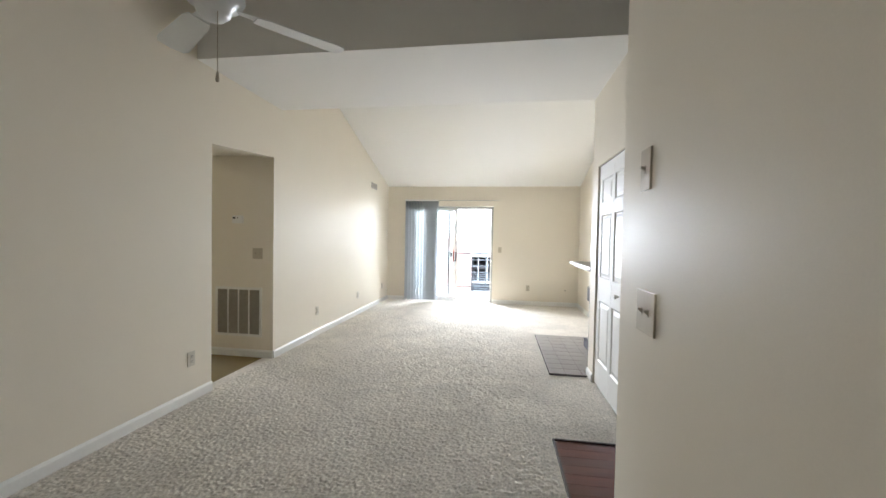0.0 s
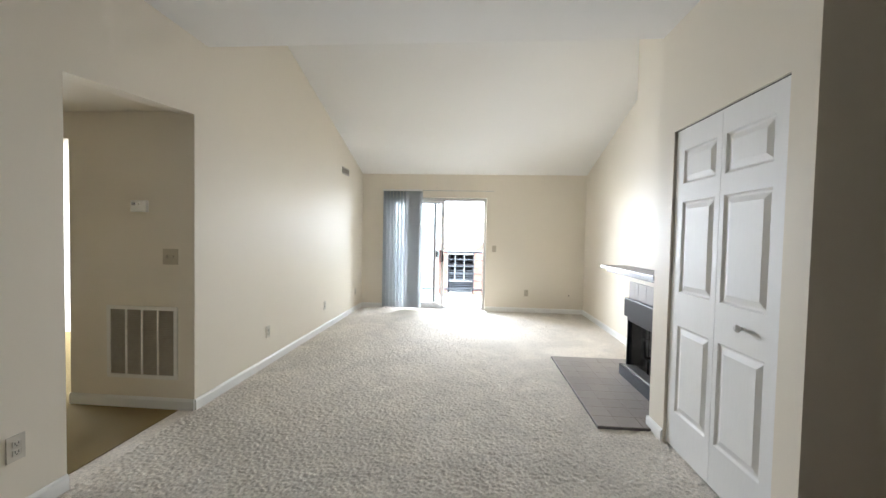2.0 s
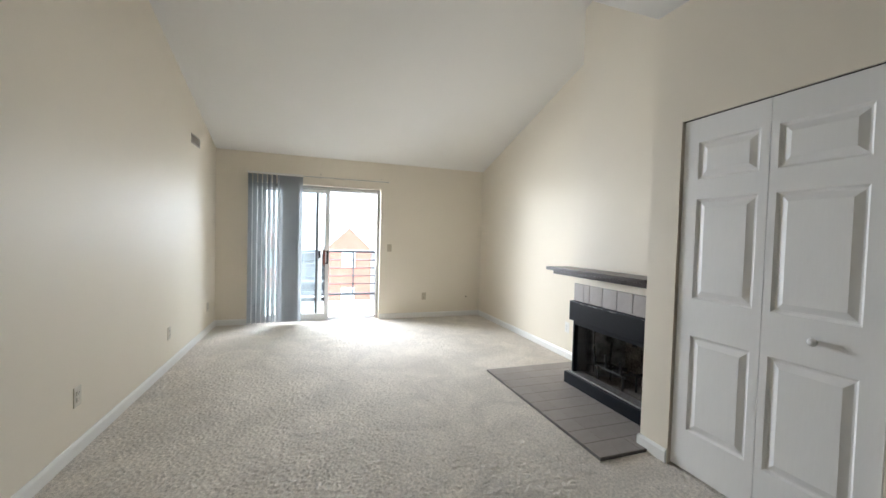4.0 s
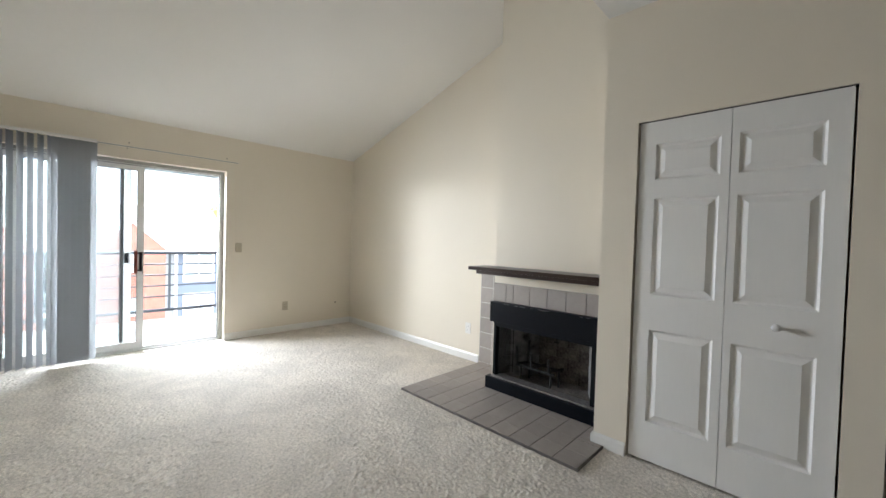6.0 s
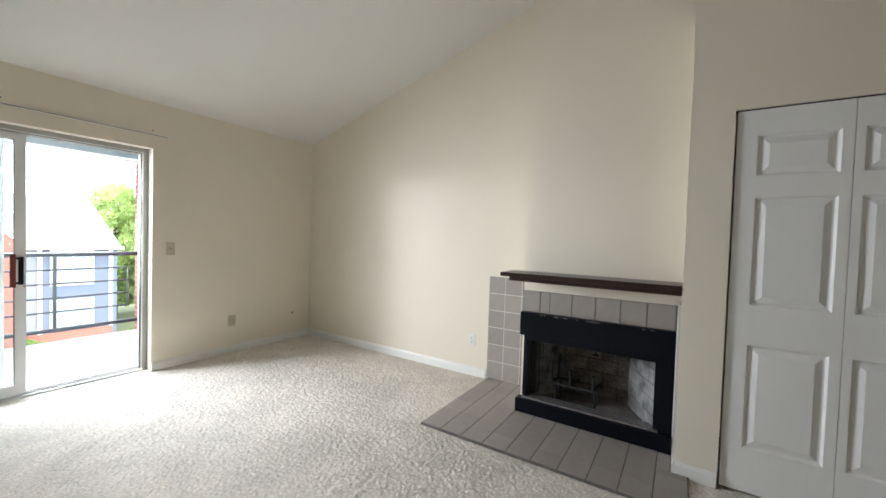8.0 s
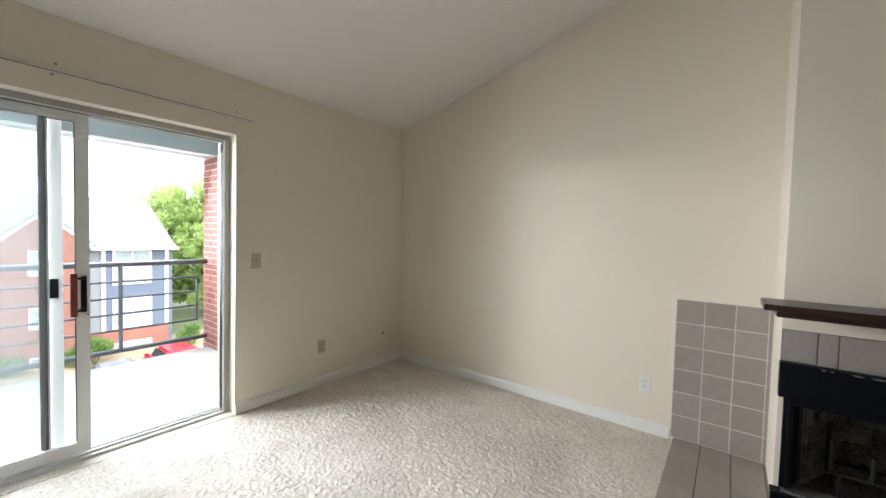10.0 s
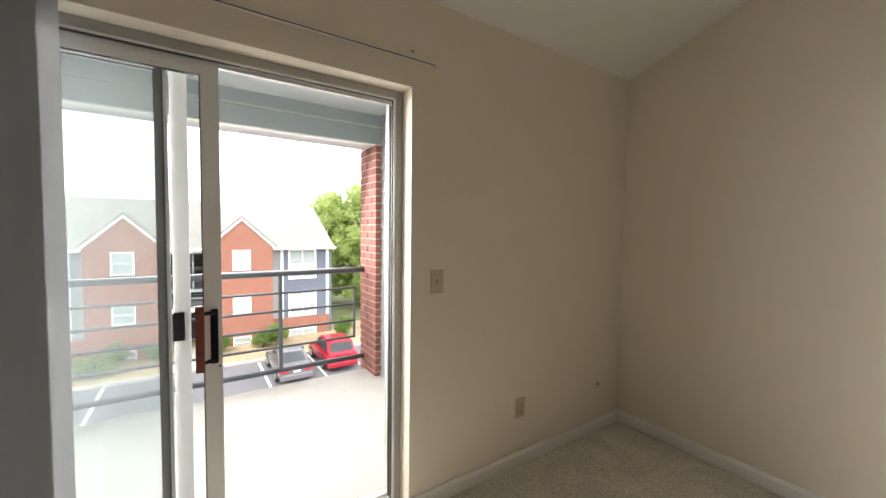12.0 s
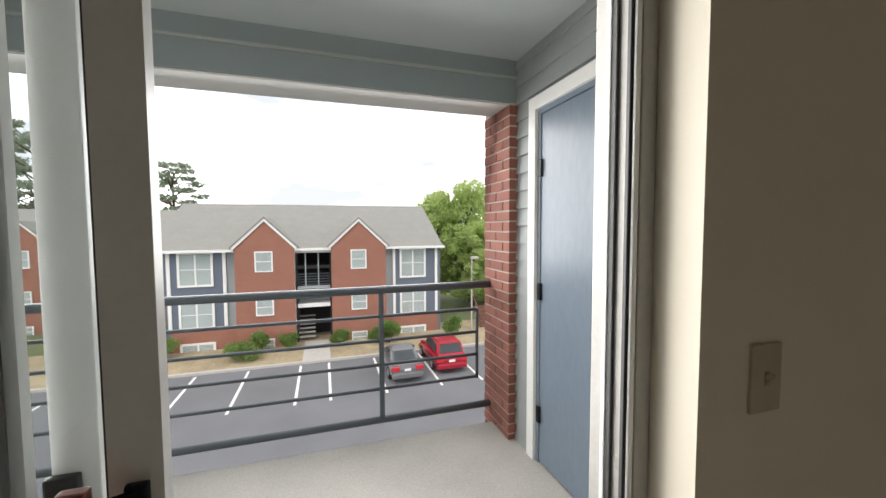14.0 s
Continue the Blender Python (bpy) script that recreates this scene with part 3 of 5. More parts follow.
grate = thing("fire_grate", (1.36, 5.2, 0.10), "black cast iron log grate standing in the firebox", "fire grate")
for y, top, back in ((5.50, 0.41, 1.40), (5.36, 0.37, 1.46), (5.20, 0.36, 1.47)):
    bm = bmesh.new()
    tube(bm, (1.235, y, top), (1.25, y, 0.255), 0.010, 0.011, seg=8)
    tube(bm, (1.25, y, 0.258), (back, y - 0.01, 0.235), 0.011, seg=8)
    part("grate_bar", bm, IRON, grate)
bm = bmesh.new()
tube(bm, (1.40, 5.49, 0.235), (1.415, 5.485, 0.43), 0.010, seg=8)
part("back_prong", bm, IRON, grate)
for x, y1 in ((1.262, 5.52), (1.40, 5.50)):
    bm = bmesh.new()
    tube(bm, (x, 5.16, 0.240), (x, y1, 0.240), 0.009, seg=8)
    tube(bm, (x, 5.19, 0.10), (x, 5.19, 0.24), 0.008, seg=8)
    tube(bm, (x, 5.47, 0.10), (x, 5.47, 0.24), 0.008, seg=8)
    part("crossbar", bm, IRON, grate)

mantel = thing("mantel_shelf", (1.05, 5.23, 1.0), "dark-stained wooden mantel shelf on the chimney breast", "mantel shelf")
part("shelf_board", box(bmesh.new(), 0.921, BX + 0.001, Y_C1 + 0.002, 5.805, 1.053, 1.082, 0.004), MANTEL, mantel)
part("shelf_moulding", box(bmesh.new(), 0.966, BX + 0.001, Y_C1 + 0.002, 5.755, 1.02, 1.053, 0.006), MANTEL, mantel)

# ---- closet doors ----


def raised_panel(bm, x, y0, y1, z0, z1):
    """A moulded panel sunk into a door's face; the face looks towards -x."""
    rings = [(0.0, 0.0), (0.010, 0.010), (0.018, 0.011), (0.048, 0.001)]
    rows = []
    for inset, depth in rings:
        rows.append([bm.verts.new((x + depth, y, z)) for y, z in ((y0 + inset, z0 + inset), (y1 - inset, z0 + inset), (y1 - inset, z1 - inset), (y0 + inset, z1 - inset))])
    for a, b in zip(rows, rows[1:]):
        for i in range(4):
            bm.faces.new((a[i], b[i], b[(i + 1) % 4], a[(i + 1) % 4]))
    bm.faces.new(rows[-1][::-1])
    bmesh.ops.recalc_face_normals(bm, faces=bm.faces[:])
    for f in bm.faces:
        if f.normal.x > 0.3:
            f.normal_flip()
    return bm


closet_door = thing("bifold_closet_door", (XC + 0.03, 4.02, 0.012), "white six-panel bifold closet door, closed", "closet door")
DX = XC + 0.014
for y0, y1, p0, p1 in ((4.0425, CD1 - 0.010, 4.084, 4.396), (CD0 + 0.010, 4.0395, 3.686, 4.006)):
    zs = [(0.25, 0.80), (1.01, 1.575), (1.685, 1.895)]
    bm = bmesh.new()
    zlo, zhi, th = 0.018, 2.026, 0.032
    box(bm, DX, DX + th, y0, p0, zlo, zhi)
    box(bm, DX, DX + th, p1, y1, zlo, zhi)
    marks = [zlo] + [z for pair in zs for z in pair] + [zhi]
    for a, b in zip(marks[0::2], marks[1::2]):
        box(bm, DX, DX + th, p0, p1, a, b)
    leaf = part("door_leaf", bm, DOORW, closet_door)
    for a, b in zs:
        part("panel", raised_panel(bmesh.new(), DX, p0, p1, a, b), DOORW, leaf)
        
part("backing", boxes((DX + 0.014, DX + 0.03, CD0 + 0.06, 4.01, 0.2, 1.92), (DX + 0.014, DX + 0.03, 4.08, 4.42, 0.2, 1.92)), DOORW, closet_door)
part("door_knob", lathe(bmesh.new(), [(0.008, 0.0), (0.008, -0.012), (0.017, -0.018), (0.019, -0.026), (0.014, -0.033), (0.004, -0.035)], (DX, 3.83, 0.915), "X", 16), NICKEL, closet_door, "round white knob", smooth=True)
part("track", boxes((XC + 0.015, XC + 0.05, CD0, CD1, 2.0275, CDZ)), SLOT, closet_door, "dark overhead track")

# ---- patio door ----
door = thing("patio_door", (-1.05, YF + 0.13, 0), "white aluminium sliding patio door, slid half open", "patio door", kind="")
FY, FD = YF + 0.09, 0.12            # frame's near face and depth


def frame_bar(name, x0, x1, y0, y1, z0, z1, parent, material=ALU, bev=0.004, label=""):
    return part(name, box(bmesh.new(), x0, x1, y0, y1, z0, z1, bev), material, parent, label)


# right jamb and head take the greyed colour, the other bars stay white
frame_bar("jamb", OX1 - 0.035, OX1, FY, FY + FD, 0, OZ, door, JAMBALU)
frame_bar("jamb_lip", OX1 - 0.047, OX1 - 0.035, FY + 0.002, FY + 0.009, 0.02, OZ - 0.035, door)
frame_bar("weatherstrip", OX1 - 0.042, OX1 - 0.0352, FY + 0.054, FY + 0.0655, 0.02, OZ - 0.035, door, GASKET, 0.001, "dark felt weatherstrip")
frame_bar("jamb_gasket", OX1 - 0.052, OX1 - 0.0352, FY + 0.010, FY + 0.018, 0.02, OZ - 0.0355, door, GASKET, 0.001, "black rubber gasket")
frame_bar("head_gasket", OX0 + 0.036, OX1 - 0.053, FY + 0.008, FY + 0.018, OZ - 0.0475, OZ - 0.0352, door, GASKET, 0.001, "black rubber gasket")
frame_bar("head_lip", OX0 + 0.036, OX1 - 0.048, FY + 0.001, FY + 0.007, OZ - 0.043, OZ - 0.0352, door, ALU, 0.001)
frame_bar("jamb", OX0, OX0 + 0.035, FY, FY + FD, 0, OZ, door)
frame_bar("jamb_track", OX1 - 0.045, OX1 - 0.035, FY + 0.066, FY + 0.078, 0.02, OZ - 0.03, door)
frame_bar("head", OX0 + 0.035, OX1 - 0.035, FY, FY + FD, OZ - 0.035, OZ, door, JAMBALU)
frame_bar("head_weatherstrip", OX0 + 0.035, OX1 - 0.042, FY + 0.051, FY + 0.062, OZ - 0.05, OZ - 0.0352, door, GASKET, 0.001)
frame_bar("head_track", OX0 + 0.035, OX1 - 0.035, FY + 0.042, FY + 0.05, OZ - 0.055, OZ - 0.035, door)
solid("threshold_carpet", boxes((OX0, OX1, YF, FY - 0.011, -0.05, 0.003)), CARPET, "beige carpet running up to the patio door sill", "carpet")
frame_bar("sill", OX0 + 0.035, OX1 - 0.035, FY - 0.01, FY + FD, 0, 0.018, door)
frame_bar("sill_track", OX0 + 0.035, OX1 - 0.035, FY + 0.02, FY + 0.026, 0.018, 0.03, door)
frame_bar("sill_track", OX0 + 0.035, OX1 - 0.035, FY + 0.07, FY + 0.076, 0.018, 0.03, door)
part("strike_plate", box(bmesh.new(), OX1 - 0.039, OX1 - 0.035, FY + 0.026, FY + 0.042, 0.925, 0.95, 0.002), STEEL, door, "grey strike plate")
# fixed panel, on the outer track; sliding panel, on the inner one
for name, x0, x1, y0, y1, w0, w1 in (("fixed_panel", OX0 + 0.035, -1.036, FY + 0.068, FY + 0.086, 0.05, 0.036), ("sliding_panel", -1.85, -0.875, FY + 0.03, FY + 0.056, 0.055, 0.059)):
    pan = part(name, boxes((x0, x0 + w0, y0, y1, 0.03, OZ - 0.04), (x1 - w1, x1, y0, y1, 0.03, OZ - 0.04), (x0 + w0, x1 - w1, y0, y1, 0.03, 0.10), (x0 + w0, x1 - w1, y0, y1, OZ - 0.095, OZ - 0.04)), ALU, door)
    g = part("pane", boxes((x0 + w0 - 0.005, x1 - w1 + 0.005, y0 + 0.009, y0 + 0.014, 0.095, OZ - 0.09)), GLASS if name == "fixed_panel" else CLEAR, pan, "clear glass pane")
    g.visible_shadow = False
    part("gasket", boxes((x0 + w0, x0 + w0 + 0.004, y0 + 0.004, y0 + 0.017, 0.10, OZ - 0.095), (x1 - w1 - 0.004, x1 - w1, y0 + 0.004, y0 + 0.017, 0.10, OZ - 0.095), (x0 + w0, x1 - w1, y0 + 0.004, y0 + 0.017, OZ - 0.099, OZ - 0.095)), GASKET, pan)
    if name == "fixed_panel":
        lock = part("interlock", boxes((x1 - w1 - 0.001, x1 - 0.014, y0 - 0.006, y0 - 0.0005, 0.03, OZ - 0.04)), MILL, pan, "grey interlock strip")
        part("felt_strip", boxes((x1 - 0.018, x1 - 0.011, y0 - 0.008, y0 - 0.006, 0.03, OZ - 0.04)), GASKET, lock, "black felt strip")
        screen = part("screen_stile", box(bmesh.new(), -1.031, -0.976, FY + 0.105, FY + 0.119, 0.03, OZ - 0.04, 0.002), ALU, door, "white stile of the screen door slid behind")
        part("latch", box(bmesh.new(), -1.034, -0.996, FY + 0.089, FY + 0.105, 0.946, 1.056, 0.005), BLACK, screen, "black latch plate")
    else:
        bm = bmesh.new()
        box(bm, -0.915, -0.889, y0 - 0.012, y0, 0.860, 1.070, 0.004)
        handle = part("pull_handle", bm, BLACK, pan, "black metal handle plate")
        for z, lift in ((1.055, 0.004), (0.878, -0.004)):
            bm = bmesh.new()
            tube(bm, (-0.902, y0 - 0.008, z), (-0.920, y0 - 0.022, z + lift), 0.0085, 0.0075, seg=10)
            tube(bm, (-0.918, y0 - 0.020, z + lift), (-0.948, y0 - 0.036, z + lift), 0.0075, 0.0065, seg=10)
            part("handle_arm", bm, BLACK, handle, "black metal arm")
        part("grip", box(bmesh.new(), -0.964, -0.934, y0 - 0.049, y0 - 0.031, 0.843, 1.092, 0.004), HANDLEWOOD, handle, "reddish-brown wooden grip")
        part("latch_screw", tube(bmesh.new(), (-0.884, y0 - 0.004, 0.845), (-0.884, y0, 0.845), 0.004, seg=8), BLACK, pan)

# ---- vertical blind and its track ----
blind = thing("vertical_blind", (-1.63, YF - 0.07, 0), "pale grey vinyl vertical blind drawn to one side", "window blind")
BYC = YF - 0.075
part("head_rail", box(bmesh.new(), -1.99, -1.27, BYC - 0.02, BYC + 0.02, 2.145, 2.17, 0.004), WPLATE, blind)
rod = part("track_rod", box(bmesh.new(), -1.27, 0.008, YF - 0.014, YF - 0.0006, 2.156, 2.168, 0.002), WPLATE, blind, "thin white wall track")
# dark strip laid on the track to draw its shadow line
part("track_shadow_line", boxes((-1.27, 0.006, YF - 0.0146, YF - 0.0138, 2.158, 2.162)), SLOT, rod, "dark strip for the shadow line along the track")
part("track_end", box(bmesh.new(), 0.008, 0.016, YF - 0.016, YF - 0.0006, 2.152, 2.170, 0.002), WPLATE, rod)
for x, z in ((-1.02, 2.204), (-1.034, 2.146), (-0.111, 2.20)):
    part("wall_anchor", lathe(bmesh.new(), [(0.007, 0), (0.006, -0.004), (0.002, -0.005)], (x, YF, z), "Y", 10), FILTER, blind, "small screw anchor in the wall")
spots = [(-1.955 + 0.062 * i, 64) for i in range(7)] + [(-1.535 + 0.045 * i, 7) for i in range(6)]
for i, (x, degrees) in enumerate(spots):
    turn = radians(degrees)
    w = 0.0445
    bm = bmesh.new()
    rows = []
    for k in range(7):
        u = -1 + k / 3
        px, py = u * w, (0.006 if i < 7 else 0.0015) * (1 - u * u)
        cx, cy = px * math.cos(turn) - py * math.sin(turn), px * math.sin(turn) + py * math.cos(turn)
        rows.append([bm.verts.new((x + cx, BYC + cy, z)) for z in (0.03, 2.14)])
    for a, b in zip(rows, rows[1:]):
        bm.faces.new((a[0], b[0], b[1], a[1]))
    bmesh.ops.solidify(bm, geom=bm.faces[:], thickness=0.0012)
    part("slat", bm, BLIND, blind, smooth=False)

# ---- balcony ----
DZ = -0.03
DY1 = 10.82
BXR = 0.535
solid("balcony_floor", boxes((-4.2, BXR + 0.6, YO, DY1, DZ - 0.25, DZ)), DECK, "pale concrete balcony floor", "balcony floor")
solid("porch_ceiling", boxes((-4.2, BXR + 0.6, YO, 10.84, 2.45, 2.53)), SOFFIT, "grey painted balcony ceiling", "ceiling")
beam = thing("porch_beam", (-1.5, 10.6, 2.16), "blue-grey painted beam over the balcony opening", "beam", kind="structure")
part("beam_face", boxes((-4.2, BXR, 10.57, 10.59, 2.185, 2.45)), FASCIA, beam)
part("beam_trim", boxes((-4.2, BXR, 10.555, 10.57, 2.33, 2.345)), SIDING, beam)
# the light on the beam's underside is put into this pale colour
part("beam_core", boxes((-4.2, BXR + 0.6, 10.59, 10.86, 2.175, 2.45)), BEAMPALE, beam, "beam underside, coloured pale as if lit")
# outer faces of the house around the balcony
solid("wall_outer", boxes((-4.2, XL - T, YO - 0.1, YO, -0.3, 2.5), (-4.3, -4.2, YO - 0.1, 10.8, -0.3, 2.5)), SIDING, "grey sided outer wall of the balcony", "wall")

rail = thing("balcony_railing", (-1.2, 10.865, DZ), "blue-grey painted metal balcony railing", "railing")
RY = 10.865
part("top_rail", tube(bmesh.new(), (-4.2, RY, 0.978), (0.50, RY, 0.978), 0.027, seg=14), RAILM, rail, smooth=True)
part("bottom_rail", tube(bmesh.new(), (-4.2, RY, 0.092), (0.50, RY, 0.092), 0.024, seg=14), RAILM, rail, smooth=True)
for x in (-0.314, -1.735, -3.15):
    part("post", box(bmesh.new(), x - 0.016, x + 0.016, RY - 0.016, RY + 0.016, 0.092, 0.978, 0.003), RAILM, rail)
for z in (0.80, 0.635, 0.47, 0.305):
    part("rail_bar", tube(bmesh.new(), (-4.2, RY, z), (0.378, RY, z), 0.0115, seg=10), RAILM, rail, smooth=True)
part("end_bar", tube(bmesh.new(), (0.378, RY, 0.294), (0.378, RY, 0.811), 0.0115, seg=10), RAILM, rail, smooth=True)

# siding wall with the storage door
swall = thing("wall_storage", (BXR + 0.1, 9.8, DZ), "grey lap-sided wall of the balcony storage closet", "wall", kind="structure")
SY0, SY1, SZ = 9.40, 10.32, 2.07
part("wall_core", boxes((BXR + 0.012, BXR + 0.1, YO, SY0 - 0.075, DZ, 2.45), (BXR + 0.012, BXR + 0.1, SY1 + 0.075, 10.60, DZ, 2.45), (BXR + 0.012, BXR + 0.1, SY0 - 0.075, SY1 + 0.075, SZ + 0.075, 2.45)), SIDING, swall)


def lap(y0, y1, z):
    bm = bmesh.new()
    prism(bm, [(BXR + 0.014, z), (BXR - 0.010, z), (BXR + 0.006, z + 0.112), (BXR + 0.014, z + 0.112)], "Y", y0, y1)
    return bm


z = DZ
while z < 2.44:
    if z > SZ + 0.06:
        part("siding_board", lap(YO, 10.60, z), SIDING, swall)
    else:
        part("siding_board", lap(SY1 + 0.076, 10.565, z), SIDING, swall)
        part("siding_board", lap(YO, SY0 - 0.076, z), SIDING, swall)
    z += 0.11
sdoor = thing("storage_door", (BXR, 9.83, DZ), "blue-grey painted steel storage door with white trim, closed", "door")
for a in ((BXR - 0.02, BXR + 0.05, SY1, SY1 + 0.075, DZ, SZ + 0.075), (BXR - 0.02, BXR + 0.05, SY0 - 0.075, SY0, DZ, SZ + 0.075), (BXR - 0.02, BXR + 0.05, SY0, SY1, SZ, SZ + 0.075)):
    part("door_trim", box(bmesh.new(), *a, 0.003), WTRIM, sdoor, "white painted door trim")
for a in ((BXR, BXR + 0.05, SY1 - 0.03, SY1, DZ, SZ), (BXR, BXR + 0.05, SY0, SY0 + 0.03, DZ, SZ), (BXR, BXR + 0.05, SY0 + 0.03, SY1 - 0.03, SZ - 0.03, SZ)):
    part("door_frame", boxes(a), SDOOR, sdoor)
part("door_leaf", box(bmesh.new(), BXR + 0.006, BXR + 0.045, SY0 + 0.033, SY1 - 0.033, DZ + 0.012, SZ - 0.033, 0.002), SDOOR, sdoor, "blue-grey steel door leaf")
for hz in (0.27, 1.01, 1.73):
    part("hinge", box(bmesh.new(), BXR - 0.008, BXR + 0.006, SY1 - 0.048, SY1 - 0.018, hz - 0.05, hz + 0.05, 0.002), BLACK, sdoor, "black hinge")

# brick pier: core, and bricks on its two seen faces
pier = thing("brick_pier", (0.6, 10.65, DZ - 0.25), "red brick pier at the end of the balcony railing", "brick pier", kind="structure")
PX0, PY0, PY1 = 0.478, 10.565, 10.955
part("mortar_core", boxes((PX0 + 0.006, PX0 + 0.5, PY0 + 0.006, PY1, DZ - 0.3, 2.2)), MORTAR, pier)
bk = {}
for length in (0.19, 0.085):
    b = bmesh.new()
    box(b, 0, 0.09, -length / 2, length / 2, -0.0285, 0.0285, 0.003)
    bk[length] = mesh_of(b, "brick", BRICK)
z, k = DZ - 0.2, 0
while z < 2.16:
    if k % 2:
        piece("brick", bk[0.19], pier, (PX0, PY0 + 0.095, z))
        piece("brick", bk[0.19], pier, (PX0, PY0 + 0.296, z))
    else:
        piece("brick", bk[0.085], pier, (PX0, PY0 + 0.0425, z))
        piece("brick", bk[0.19], pier, (PX0, PY0 + 0.191, z))
        piece("brick", bk[0.085], pier, (PX0, PY0 + 0.3395, z))
    z += 0.0677
    k += 1

# ---- across the way ----
GZ = -6.0
solid("ground", boxes((-600, 600, 60, 900, GZ - 1.2, GZ - 0.3), (-600, 600, -300, 60, GZ - 1.2, GZ - 0.05)), GROUND, "open ground reaching the horizon", "ground")
solid("road", boxes((-60, 40, 10.9, 30.0, GZ - 0.04, GZ)), ASPHALT, "dark asphalt parking lot with painted lines", "road")
solid("pavement", boxes((-60, 40, 30.2, 36, GZ - 0.04, GZ + 0.12)), DIRT, "strip of dry grass and mulch by the building", "ground")
solid("kerb", boxes((-60, 40, 30.0, 30.2, GZ - 0.04, GZ + 0.13)), KERB, "pale concrete kerb", "kerb")
bm = bmesh.new()
for x in (-14.8, -12.2, -9.5, -6.9, -4.5, -1.95, -0.5, 1.95, 4.55, 6.6):
    box(bm, x - 0.06, x + 0.06, 25.0, 29.8, GZ, GZ + 0.005)
solid("parking_lines", bm, LINE, "white painted parking bay lines", "road marking")
solid("walkway", boxes((-1.9, -0.4, 30.22, 34, GZ + 0.12, GZ + 0.135)), KERB, "pale concrete path to the breezeway", "path")

FYB = 34.0


def apartment_building():
    bld = thing("apartment_building", (-0.7, FYB + 5, GZ), "three-storey red brick and blue sided apartment building", "building")
    ev, rz = 0.0, 2.85
    base = GZ - 0.6
    DEPTH = 11.0
    # walls, in bays along the front
    part("wall", boxes((-9.0, -6.1, FYB, FYB + 0.3, -4.7, ev)), BLUESIDE, bld, "blue sided wall")
    part("wall", boxes((-6.1, -5.45, FYB + 0.1, FYB + 0.4, -4.7, ev)), GREYSIDE, bld, "grey sided wall")
    part("wall", boxes((3.55, 4.2, FYB + 0.1, FYB + 0.4, -4.7, ev)), GREYSIDE, bld, "grey sided wall")
    part("wall", boxes((4.2, 7.3, FYB, FYB + 0.3, -4.7, ev)), BLUESIDE, bld, "blue sided wall")
    part("wall", boxes((-9.0, -5.45, FYB - 0.02, FYB + 0.3, base, -4.7)), BRICKFAR, bld, "red brick wall")
    part("wall", boxes((3.55, 7.3, FYB - 0.02, FYB + 0.3, base, -4.7)), BRICKFAR, bld, "red brick wall")
    part("wall", boxes((7.3, 7.5, FYB, FYB + DEPTH, base, ev), (-9.2, -9.0, FYB, FYB + DEPTH, base, ev), (-9.0, 7.3, FYB + DEPTH - 0.2, FYB + DEPTH, base, ev)), BLUESIDE, bld, "blue sided end wall")
    for x0, x1, px in ((-5.45, -2.12, -3.78), (0.08, 3.55, 1.82)):
        bm = bmesh.new()
        prism(bm, [(x0, base), (x1, base), (x1, ev + 0.15), (px, 1.75), (x0, ev + 0.15)], "Y", FYB - 0.55, FYB + 0.2)
        part("gable_wall", bm, BRICKFAR, bld, "red brick gable wall")
        for s, xe in ((1, x0 - 0.12), (-1, x1 + 0.12)):
            bm = bmesh.new()
            prism(bm, [(xe, ev + 0.02), (px, 1.78), (px, 1.98), (xe - s * 0.05, ev + 0.22)], "Y", FYB - 0.62, FYB - 0.5)
            part("barge_board", bm, WTRIM, bld, "white barge board")
            bm = bmesh.new()
            prism(bm, [(xe - s * 0.1, ev + 0.13), (px, 1.96), (px, 2.06), (xe - s * 0.14, ev + 0.22)], "Y", FYB - 0.65, FYB + 4.2)
            part("gable_roof", bm, ROOF, bld)
    # main roof
    bm = bmesh.new()
    prism(bm, [(FYB - 0.45, ev + 0.08), (FYB + 5.4, 3.14), (FYB + DEPTH + 0.4, ev + 0.08), (FYB + DEPTH + 0.4, ev - 0.05), (FYB + 5.4, 2.94), (FYB - 0.45, ev - 0.05)], "X", -9.75, 7.6)
    part("roof", bm, ROOF, bld, "grey shingle gable roof")
    for a in ((-9.4, -5.5), (3.6, 7.7), (-2.1, 0.06)):
        part("gutter", boxes((a[0], a[1], FYB - 0.52, FYB - 0.40, ev - 0.06, ev + 0.10)), WTRIM, bld, "white gutter")
    for x in (-9.0, -6.1, -2.2, 4.2, 7.2):
        part("corner_board", boxes((x - 0.09, x + 0.09, FYB - 0.06 - (0.32 if x == -2.2 else 0), FYB, -4.7 if x != -2.2 else -6, ev)), WTRIM, bld, "white corner board")
    # breezeway between the gables, its shade put into near-black walls and landing
    part("breezeway", boxes((-2.12, 0.08, FYB + 2.6, FYB + 2.7, base, ev), (-2.12, 0.08, FYB + 0.1, FYB + 2.6, -0.2, -0.05), (-2.12, -2.0, FYB + 0.1, FYB + 2.6, base, -0.2), (-0.02, 0.08, FYB + 0.1, FYB + 2.6, base, -0.2)), SHADEIN, bld, "breezeway walls coloured near black for shade, with stairs")
    for zf in (-3.72, ):
        part("landing", boxes((-2.0, -0.02, FYB - 0.1, FYB + 2.6, zf, zf + 0.25)), WTRIM, bld, "pale landing edge")
    part("landing", boxes((-2.0, -0.02, FYB + 0.1, FYB + 2.6, -1.05 - 0.2, -1.05)), SHADEIN, bld)
    part("lintel", boxes((-2.12, 0.08, FYB - 0.1, FYB + 0.1, -0.22, ev)), WTRIM, bld, "white lintel")
